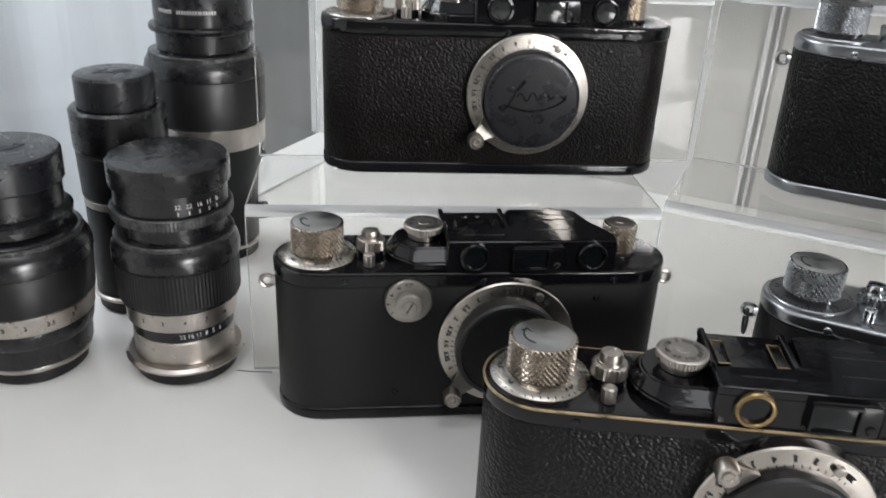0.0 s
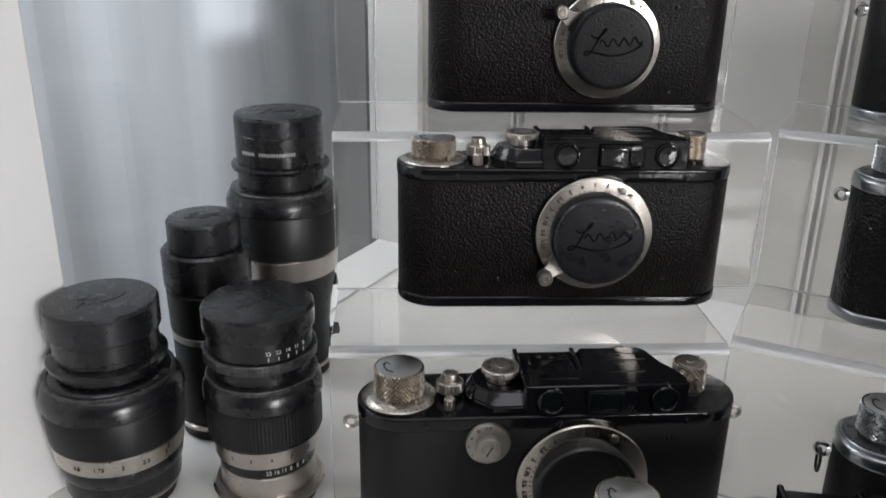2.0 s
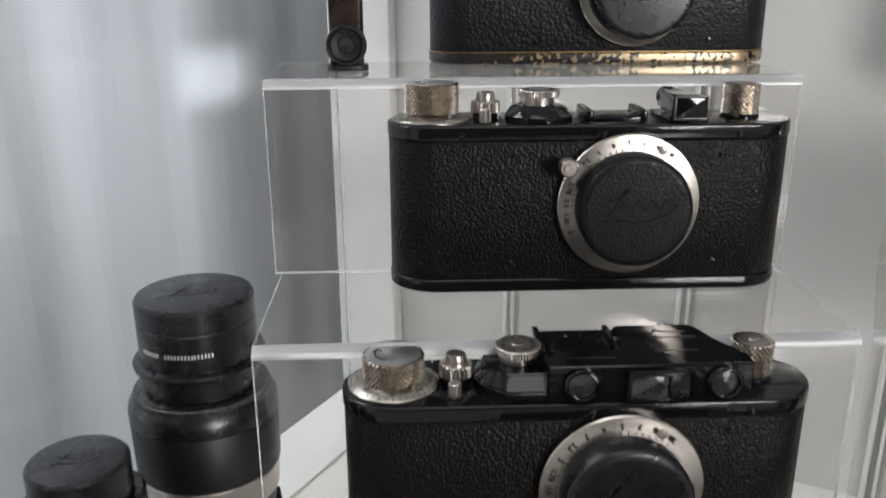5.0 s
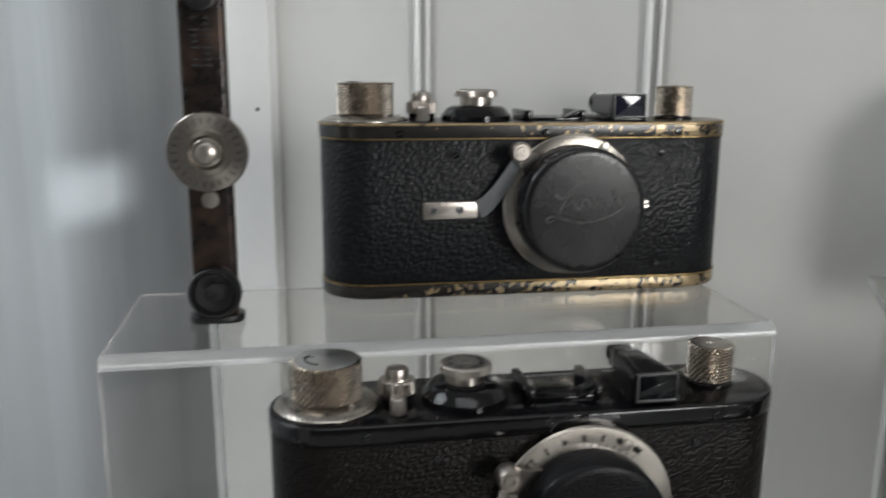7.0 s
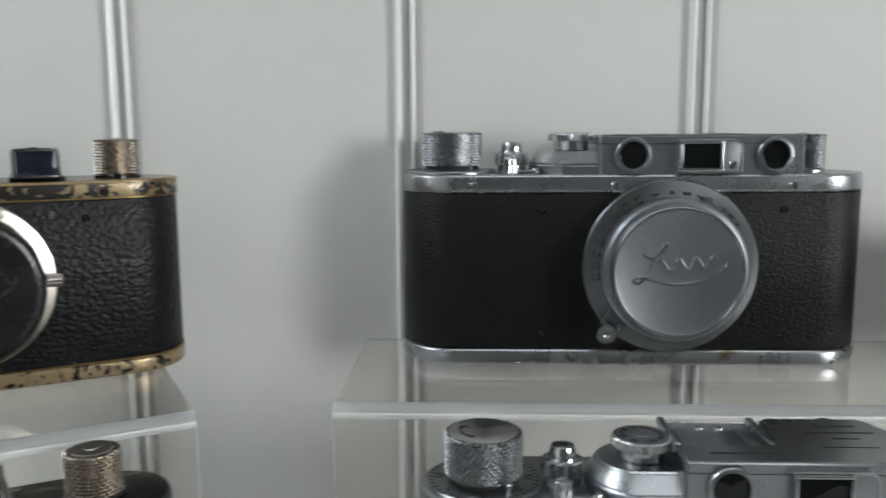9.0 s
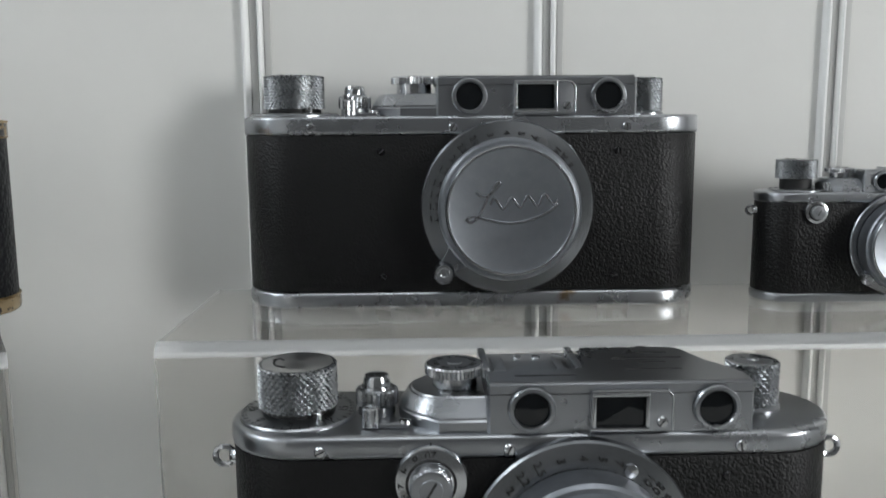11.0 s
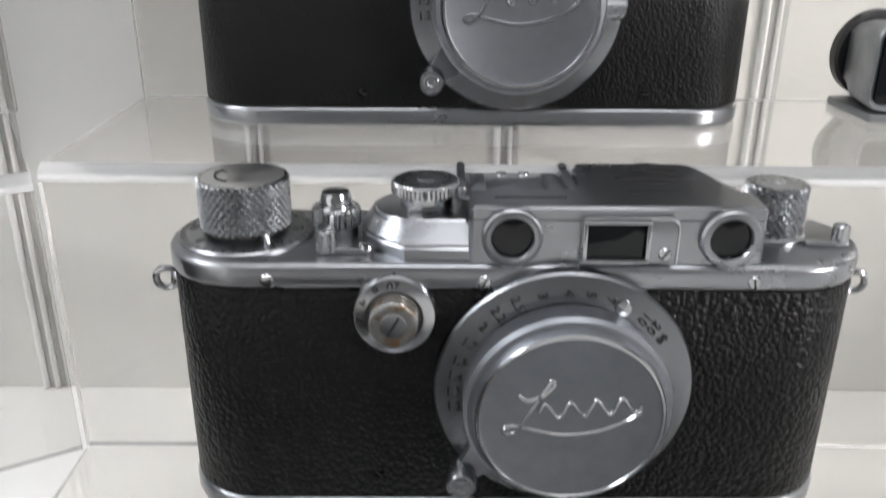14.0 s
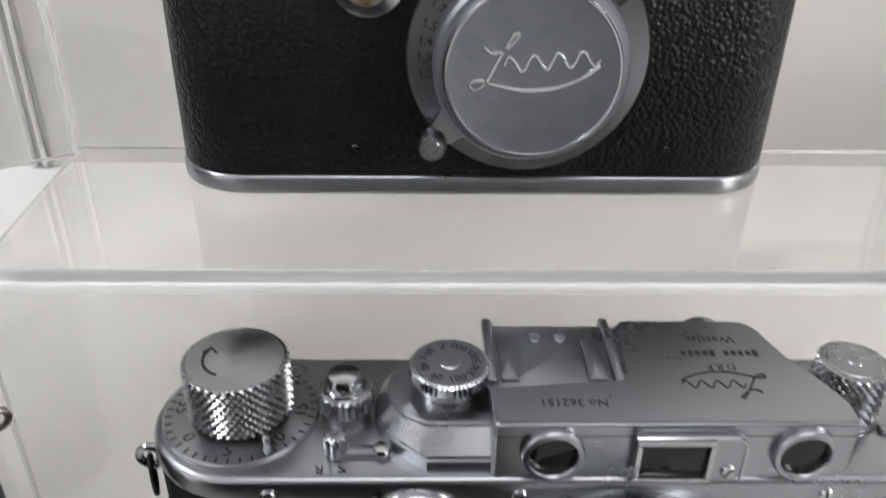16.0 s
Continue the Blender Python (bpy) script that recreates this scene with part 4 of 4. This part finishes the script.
    for i, j in ((0, 2), (2, 4), (4, 5), (5, 3), (3, 1), (1, 0)):
        bm.faces.new((vs[i], vs[j], back_vs[j], back_vs[i]))
    lev = add("focus_lever", bm, ring_mat if black else CHROME)
    km = lm @ Matrix.Translation((24.8 * ca, 24.8 * sa, 0))
    add("lever_knob", lathe([(2.0, 4.8), (2.9, 5.6), (3.0, 9.2), (2.5, 10.2), (2.3, 9.9), (1.7, 9.9), (1.5, 10.5), (0.9, 10.5), (0.7, 10.1), (0.1, 10.1)], 28, m=km), NICKEL if black else CHROME_BRIGHT, lev)
    if side_knob:
        add("aperture_knob", knurl(3.0, 0, 4.0, 22, 2, 0.2, m=Matrix.Translation((lens_x + 18.2, -9.0, LENS_Z + 1.0)) @ Matrix.Rotation(radians(90), 4, "Y"), straight=True), CHROME, flat=True)
    # cap
    cmat = {"chrome": CHROME_CAP, "black": BLACK_CAP, "grain": BLACK_CAP_GRAIN, "open": BLACK_MATTE}[cap] if not hockey else LENS_BLACK
    d = cap_depth
    if cap == "chrome":
        prof = [(cap_r - 0.1, 4.4), (cap_r, 5.0), (cap_r, d - 3.2), (cap_r - 0.7, d - 2.4), (cap_r - 1.6, d - 2.2), (cap_r - 1.9, d - 0.8), (cap_r - 2.6, d), (cap_r - 3.0, d - 0.2), (0.2, d - 0.1)]
    elif cap == "open":
        prof = [(cap_r, 3.9), (cap_r, d - 1.2), (cap_r - 0.6, d - 0.4), (cap_r - 1.6, d - 0.2), (cap_r - 2.2, d - 1.4), (cap_r - 6, d - 1.6), (0.2, d - 1.6)]
    else:
        prof = [(cap_r, 3.9), (cap_r, d - 1.2), (cap_r - 0.5, d - 0.4), (cap_r - 1.3, d), (cap_r - 2.5, d + 0.05), (0.2, d + 0.15)]
    lid = add("lens_cap", lathe(prof, 64, m=lm), cmat)
    if cap == "chrome":
        rr = cap_r - 2.35
        edge = [(lm @ Vector((rr * math.cos(2 * math.pi * k / 64), rr * math.sin(2 * math.pi * k / 64), d - 0.15))) for k in range(65)]
        add("cap_rim", tube(edge, 0.42, n=6), CHROME_BRIGHT, lid)
    if cap in ("chrome", "black", "grain"):
        zf = d - 0.1 if cap == "chrome" else d + 0.1
        bm = script_mark(bmesh.new(), lm @ Matrix.Translation((0.5, 2.0, zf)) @ Matrix.Rotation(radians(-90), 4, "X") @ Matrix.Rotation(radians(-5), 4, "Y"), 13.2 if cap_r > 15.5 else 11, 0.42)
        add("embossed_flourish", bm, CHROME_BRIGHT if cap == "chrome" else (WORN_RIM if hockey else ENAMEL), lid, "raised script flourish pressed into the cap")
    if hockey:
        add("mount_pin", knurl(1.7, 0, 3.2, 22, 2, 0.2, m=Matrix.Translation((lens_x + 19.2, -7.0, LENS_Z + 0.5)) @ Matrix.Rotation(radians(90), 4, "Y"), straight=True), NICKEL, flat=True)
        bm = plate(-27.5, 28.5, 17.0, 5.4, -1.5, -0.2, 0.8, 0.3)
        brk = add("infinity_catch", bm, NICKEL)
        run = []
        for k in range(11):
            f_ = k / 10
            run.append((-19.5 + 12.5 * f_, 28.5 + 16.5 * f_ ** 1.5, 5.0 - 1.6 * f_))
        bm = bmesh.new()
        rings = []
        for i, (x, z, w) in enumerate(run):
            rings.append([Vector((x - w * 0.2, y, z + w / 2)) for y in (-1.4 - i * 0.32, -0.3 - i * 0.32)] + [Vector((x + w * 0.35, y, z - w / 2)) for y in (-0.3 - i * 0.32, -1.4 - i * 0.32)])
        loft(rings, bm)
        add("catch_spring", bm, GREY_METAL, brk)
        for x in (-32.5, -24.5):
            ob = screw(x, 28.5, -1.5, 1.2, brk, CHROME_BRIGHT, 30)
    return root


def at(x, y, z, yaw):
    return pose(x * MM, y * MM, z * MM, 0, 0, yaw)


old_camera("black rangefinder camera with brassed edge on the white shelf", at(21.3, 196.6, FLOOR + 1, 19.8), trim="black", drop=1.0, lens_x=10.3, ring_r=22.8,
           brassed=True, cap="open", lever=135, cap_r=17.0, cap_depth=8, leather=LEATHER)
old_camera("black rangefinder camera with nickel slow-speed dial on the shelf", at(-68.6, 238.8, FLOOR + 1, 31.4), trim="black", drop=1.0, lens_x=10.3, ring_r=22.8,
           lugs=True, slow=True, cap="open", lever=-136, cap_r=17.5, cap_depth=9, leather=LEATHER_SMOOTH)
old_camera("black rangefinder camera with black cap on the lowest step", at(-90.0, 301.8, L1 - 1.6, 29.65), trim="black", drop=2.3, knob_up=-2.8, stud_up=1.3, lens_x=10.3, ring_r=22.8,
           cap="black", lever=-140, cap_r=17.6, cap_depth=12, bright_windows=True, leather=LEATHER_BROWN)
old_camera("black viewfinder camera with grained cap on the middle step", at(-108.0, 359.4, L2 - 0.8, 29.5), trim="black", drop=0.2, lens_x=10.3, ring_r=22.8,
           finder="tube", cap="grain", lever=147, cap_r=17.6, cap_depth=13, leather=LEATHER_BROWN)
old_camera("worn brassed black viewfinder camera on the top acrylic step", at(-126.7, 423.5, L3, 29.7), trim="black", drop=-1.0, lens_x=10.3, ring_r=21.8,
           finder="tube", hockey=True, brassed=True, leather=LEATHER_BLUE, cap="black", lever=137, cap_r=18.8, cap_depth=15)
old_camera("chrome rangefinder camera with chrome cap on the top step", at(55.2, 458.8, L3 + 0.3, 0), cap="chrome", lever=-136, cap_r=19.3, cap_depth=13, lens_x=8.8, ring_r=24, stained=True, drop=-0.9)
old_camera("chrome rangefinder camera with clean dial on the middle step", at(64.0, 390.8, L2, 0), cap="chrome", drop=-1.7, slow=True, lugs=True,
           lever=-139, cap_r=18.5, cap_depth=14.5, lens_x=8.9, ring_r=23.8, lens_up=0.8, side_knob=True)
old_camera("chrome rangefinder camera with rusted dial on the lowest step", at(70.4, 333.7, L1, 0), cap="chrome", drop=1.0, slow=True, lugs=True,
           lever=-139, cap_r=18.7, cap_depth=12.5, lens_x=8.8, ring_r=24.0, lens_up=0.9, tight=1.7, rewind_lever=True, rust=True, leather=LEATHER)
old_camera("chrome rangefinder camera with engraved top on the white shelf", at(80.0, 264.0, FLOOR, 0), cap="chrome", slow=True, lugs=True,
           lever=-139, lettered=True, cap_r=18.0, cap_depth=16, rewind_lever=True)
old_camera("miniature chrome camera with oversized cap on the top step", at(176, 459.0, L3 + 1.2, 0), s=0.58, cap="chrome", slow=True, lugs=True,
           lever=-139, lens_x=0.0, ring_r=25.5, cap_r=22.5, cap_depth=15, knob_x=-46, knob_r=10.0, knob_up=4.0, button_x=-24, slow_x=-42, slow_k=0.75, house_dx=-8)


# ---- lenses standing on their mounts ----
def stood(x, y, yaw, wide, tall):
    return at(x, y, FLOOR, yaw) @ Matrix.Diagonal((wide, wide, tall, 1))


def lens(label, m, sections, scale_ring=None, cap_r=None, cap_z=None, mark=True, knob=None):
    """sections: (name, profile, material, knurled)"""
    root = thing("camera_lens", label, "lens", m, "old lenses on the shelf")
    for name, prof, mat, kn in sections:
        if kn:
            r, z0, z1 = prof
            part(name, knurl(r, z0, z1, 200, max(2, int((z1 - z0) / 1.6)), 0.11, straight=True), mat, root, flat=True)
        else:
            part(name, lathe(prof, 56), mat, root)
    return root


def band(r, z0, z1, e=0.5, r1=None):
    r1 = r1 or r
    return [(r - e, z0), (r, z0 + e), (r1, z1 - e), (r1 - e, z1)]


def round_writing(root, words, r, z, size, mat, a0, step):
    items = []
    for i, w in enumerate(words):
        a = radians(a0 + step * i)
        mm = Matrix.Rotation(a, 4, "Z") @ Matrix.Translation((0, -r, z)) @ Matrix.Rotation(radians(90), 4, "X")
        items.append((w, size, mm))
    return part("numeral", letters(items, 0.3), mat, root)


def cap_mark(root, z, size):
    bm = script_mark(bmesh.new(), Matrix.Translation((0, 0, z)) @ Matrix.Rotation(radians(25), 4, "Z") @ Matrix.Rotation(radians(-90), 4, "X"), size, 0.35)
    part("embossed_flourish", bm, BLACK_CAP, root)


l1 = lens("short black lens with nickel bands standing on the shelf", stood(-176.0, 220.0, 40, 1.025, 1.0), [
    ("rear_cap", band(17.6, 0, 5.5, 0.8), LENS_GRIP, False),
    ("mount_ring", [(17.6, 5.4), (20.4, 6.2), (20.8, 7.2), (19.6, 8.2), (17.8, 8.4)], NICKEL, False),
    ("nickel_barrel", band(17.4, 8.2, 17.4, 0.4), NICKEL, False),
    ("aperture_ring", band(17.3, 17.4, 22.5, 0.4), LENS_BLACK, False),
    ("distance_ring", band(18.8, 22.5, 30, 0.4, 19.0), NICKEL, False),
    ("focus_rim", band(20.2, 30, 31.6, 0.3), LENS_BLACK, False),
    ("focus_grip", (20.7, 31.6, 45.0), LENS_GRIP, True),
    ("shoulder", [(20.6, 45.3), (21.3, 46.0), (21.3, 49.0), (20.9, 51.2), (19.4, 53.2), (18.0, 53.6)], LENS_BLACK, False),
    ("knurled_ring", (19.9, 53.4, 54.7), WORN_RIM, True),
    ("front_barrel", band(17.4, 54.7, 66, 0.4), LENS_BLACK, False),
    ("grip_ring", (20.0, 61.4, 64.6), WORN_RIM, True),
    ("stop_ring", band(18.4, 65.2, 72.8, 0.3), LENS_BLACK, False),
    ("cap", [(19.3, 72.6), (19.6, 73.1), (19.6, 80.2), (18.8, 81.3), (17.2, 81.6), (0.2, 81.7)], LENS_BLACK, False)])
round_writing(l1, ["32", "22", "16", "11", "8"], 18.5, 69.0, 2.1, PALE_INK, 8, 11)
round_writing(l1, ["2", "3", "4", "7", "10"], 18.95, 26.4, 2.1, INK, -40, 22)
bm = bmesh.new()
for k in range(5):
    mm = Matrix.Rotation(radians(8 + 11 * k), 4, "Z") @ Matrix.Translation((0, -18.42, 66.6)) @ Matrix.Rotation(radians(90), 4, "X")
    slab(rounded(0.4, 1.5, 0.1, 1), -0.1, 0.1, 0.02, bm, mm)
part("stop_tick", bm, PALE_INK, l1)
round_writing(l1, ["22", "16", "11", "8", "5", "3"], 17.36, 20.0, 2.2, PALE_INK, 0, 9)
cap_mark(l1, 81.6, 9)

l2 = lens("wide black lens with one nickel band on the shelf", stood(-225.0, 193.6, 40, 1.03, 1.01), [
    ("rear_cap", band(17.8, 0, 5.2, 0.8), LENS_GRIP, False),
    ("mount_ring", [(18.2, 5.2), (19.6, 5.7), (20.0, 6.7), (19.6, 7.3)], NICKEL, False),
    ("rear_barrel", [(19.6, 7.2), (20.4, 8.0), (20.9, 15.5), (21.6, 16.4), (22.2, 20.6), (22.0, 21.6)], LENS_BLACK, False),
    ("distance_ring", band(22.6, 21.6, 28.6, 0.4, 23.2), NICKEL, False),
    ("focus_grip", [(22.8, 28.6), (23.6, 29.4), (24.5, 42.4), (24.2, 43.0)], LENS_GRIP, False),
    ("shoulder", [(24.2, 43.0), (24.8, 43.6), (24.8, 46.4), (24.3, 48.6), (22.9, 51.0), (22.0, 51.6)], LENS_BLACK, False),
    ("knurled_ring", (22.4, 51.4, 52.6), WORN_RIM, True),
    ("neck", [(21.2, 52.6), (20.4, 53.4), (18.0, 54.6)], LENS_BLACK, False),
    ("front_barrel", band(17.6, 54.4, 63, 0.5), LENS_BLACK, False),
    ("stop_ring", [(17.8, 57.6), (20.2, 58.4), (20.4, 60.0), (17.8, 61.4)], LENS_BLACK, False),
    ("hood", band(17.9, 62.6, 71, 0.4), LENS_BLACK, False),
    ("cap", [(18.6, 70), (19.1, 70.5), (19.2, 79.8), (18.4, 80.8), (16.8, 81), (0.2, 81.1)], BLACK_CAP, False)])
round_writing(l2, ["1.5", "1.75", "2", "2.5", "3"], 23.0, 25.2, 2.3, INK, -30, 20)
cap_mark(l2, 81.0, 9.5)

l3 = lens("slim black lens with thin nickel band on the shelf", stood(-226.1, 248.5, 20, 1.0, 1.026), [
    ("rear_cap", band(16.0, 0, 5, 0.8), LENS_GRIP, False),
    ("mount_ring", [(16.5, 5), (17.4, 5.5), (17.4, 6.6), (16.6, 7.2)], NICKEL, False),
    ("rear_barrel", band(16.4, 7.2, 44, 0.8), LENS_GRIP, False),
    ("distance_ring", band(16.6, 44, 47, 0.3), NICKEL_DULL, False),
    ("focus_grip", band(16.9, 47, 66, 1.2, 17.3), LENS_GRIP, False),
    ("front_barrel", band(17.8, 66, 82, 1.0), LENS_BLACK, False),
    ("cap", [(14.2, 82), (14.6, 82.4), (14.6, 93), (13.8, 94), (12.5, 94.3), (0.2, 94.4)], BLACK_CAP, False)])
cap_mark(l3, 94.3, 7.5)

l4 = lens("tall black telephoto lens with nickel band on the shelf", stood(-229.4, 304.5, 20, 0.985, 1.024), [
    ("rear_cap", band(19.0, 0, 5, 0.8), LENS_GRIP, False),
    ("mount_ring", [(19, 5), (20.0, 5.5), (20.0, 6.6), (19, 7.2)], NICKEL, False),
    ("rear_barrel", [(19.2, 7.2), (19.8, 8), (19.8, 26), (20.8, 36), (23.0, 48), (23.8, 53.6)], LENS_GRIP, False),
    ("distance_ring", band(24.6, 53.6, 63.4, 0.4, 25.0), NICKEL, False),
    ("focus_grip", [(24.6, 63.4), (25.6, 64.4), (26.0, 83.0), (25.7, 83.6)], LENS_GRIP, False),
    ("shoulder", [(25.7, 83.6), (26.2, 84.2), (26.2, 87.0), (25.6, 89.5), (24.0, 91.8)], LENS_BLACK, False),
    ("knurled_ring", (23.8, 91.8, 93.2), WORN_RIM, True),
    ("neck", [(23.0, 93.2), (22.4, 93.6), (20.0, 94.2)], LENS_BLACK, False),
    ("front_barrel", band(20.0, 94.0, 118, 0.5, 20.2), LENS_BLACK, False),
    ("stop_ring", [(20.2, 101.5), (22.4, 102.2), (22.7, 103.6), (22.2, 104.4), (20.2, 105.0)], LENS_BLACK, False),
    ("cap", [(19.4, 117.6), (20.1, 118.2), (20.2, 124.8), (19.4, 126), (17.8, 126.3), (0.2, 126.4)], BLACK_CAP, False)])
bm = bmesh.new()
for a0, w in ((-36, 7), (-8, 9), (20, 6)):
    for k in range(int(w / 1.0)):
        mm = Matrix.Rotation(radians(a0 + k * 3.2), 4, "Z") @ Matrix.Translation((0, -20.2, 111)) @ Matrix.Rotation(radians(90), 4, "X")
        slab(rounded(0.55, 1.5, 0.15), -0.1, 0.1, 0.02, bm, mm)
part("maker_mark", bm, PALE_INK, l4, "pale bars of small engraved writing")
for z in (16, 44):
    part("clamp_knob", knurl(3.0, 0, 4.5, 20, 3, 0.2, m=Matrix.Rotation(radians(30), 4, "Z") @ Matrix.Translation((19.4, -2, z)) @ Matrix.Rotation(radians(90), 4, "Y")), LENS_BLACK, l4, flat=True)
cap_mark(l4, 126.3, 9)

# ---- upright rangefinder accessory on the top step ----
acc = thing("distance_gauge", "browned upright distance meter with nickel dial on the top step", "distance meter", at(-203.4, 364.4, L3 + 1, 30))
part("foot", slab(rounded(15, 10, 4), 0, 2.2, 0.5), BLACK_MATTE, acc)
part("arm", slab([(x, y) for x, y in rounded(12, 6.5, 1.5)], 2.2, 96, 0.6), BROWNED, acc)
part("eyepiece", lathe([(7.2, 0), (7.2, 2.5), (6.8, 3.2), (6.0, 3.2), (5.4, 1.2), (3.0, 0.9), (2.8, 1.6), (0.2, 1.7)], 40, m=front(0, 9.0, -3.2)), BLACK_MATTE, acc)
part("eyepiece_lens", lathe([(2.9, 1.5), (2.6, 1.9), (0.2, 2.0)], 24, m=front(0, 9.0, -3.2)), GREY_GLASS, acc)
dial = part("dial", lathe([(10.3, 0), (10.7, 0.4), (10.7, 2.2), (10.3, 2.8), (6.2, 3.0), (6.0, 3.5), (4.6, 3.5), (4.4, 3.0), (3.6, 3.9), (3.0, 4.0)], 56), TURNED_NICKEL, acc, m=front(0, 0.0475, -0.0032))
part("hub", lathe([(2.6, 3.6), (2.6, 5.0), (2.0, 5.4), (0.2, 5.5)], 24), NICKEL, dial)
tagged(part("engraving", ticks(26, 7.6, 9.2, 0.3, 2.95), INK, dial), kind="stuff")
part("screw", lathe([(2.3, 0), (2.2, 0.6), (0.2, 0.8)], 18, m=front(0, 34.5, -3.2)), NICKEL, acc)
for x in (-3.8, 3.8):
    part("rivet", lathe([(1.2, 0), (0.9, 0.5), (0.1, 0.6)], 12, m=front(x, 63.5, -3.2)), BROWNED, acc)
engraved = bars([(0.7, 1.7 + 0.5 * (k % 3 == 0), front(-3.2 + 0.4 * j, 70.0 + 1.5 * k, -3.26) @ Matrix.Rotation(radians(90), 4, "Z")) for j, n in ((3, 9), (11, 12)) for k in range(n) if (k + j) % 5])
part("engraving", engraved, INK, acc, "upright bars of small engraved writing")
part("top_window", lathe([(4.5, 0), (4.5, 1.6), (3.6, 1.8), (3.4, 0.8), (0.2, 0.8)], 28, m=front(0, 88, -3.2)), BLACK_MATTE, acc)

# ---- round brilliant finder on the middle step ----
fnd = thing("optical_finder", "grey metal optical finder with black ring on the step", "viewfinder", at(170.9, 409.5, L2 + 1.7, 2))
part("front_ring", lathe([(11.3 - 0.8, 0), (11.3, 0.6), (11.3, 3.4), (11.3 - 0.8, 4.0), (11.3 - 2.2, 4.0), (11.3 - 3, 1.6), (0.2, 1.2)], 56, m=front(0, 13.2, 9.0) @ Matrix.Rotation(radians(180), 4, "Y")), BLACK_MATTE, fnd)
# the housing runs from a round collar behind to an oblong mouth in front
mouth_plan = rounded(2, 2, 0.3, 5)
hous = loft([[Vector((x * w * (1 - k) + math.cos(math.atan2(z, x)) * (11.3 - 1.2) * k, y, 13.2 + z * h * (1 - k) + math.sin(math.atan2(z, x)) * (11.3 - 1.2) * k)) for x, z in mouth_plan]
             for y, w, h, k in ((-11, 12.2 - 1.3, 11.3 - 3.2, 0.0), (-12.6, 12.2, 11.3 - 1.4, 0.0), (-12.0, 12.2 + 0.4, 11.3 - 1.0, 0.0), (0, 12.2, 11.3 - 1.0, 0.25), (6, 12.2, 11.3 - 1.0, 0.8), (9.4, 12.2, 11.3 - 1.0, 1.0))])
part("housing", hous, GREY_METAL, fnd)
part("mouth_glass", plate(0, 13.2, 2 * 12.2 - 3, 2 * 11.3 - 5.5, -12.2, -11.2, 1.5, 0.2), DARK_GLASS, fnd)
part("shoe_foot", slab([(x, y - 1) for x, y in rounded(22, 23, 1.0)], 0, 2.2, 0.4), GREY_METAL, fnd)

# ---- small scuff on the shelf ----
tagged(new("shelf_scratch", finish("shelf_scratch", tube([(-155.5, 222.5, FLOOR), (-150.5, 224.5, FLOOR), (-143.5, 228, FLOOR)], 0.22, n=6), INK)), "fine dark scratch on the white shelf", "scratch", kind="structure")
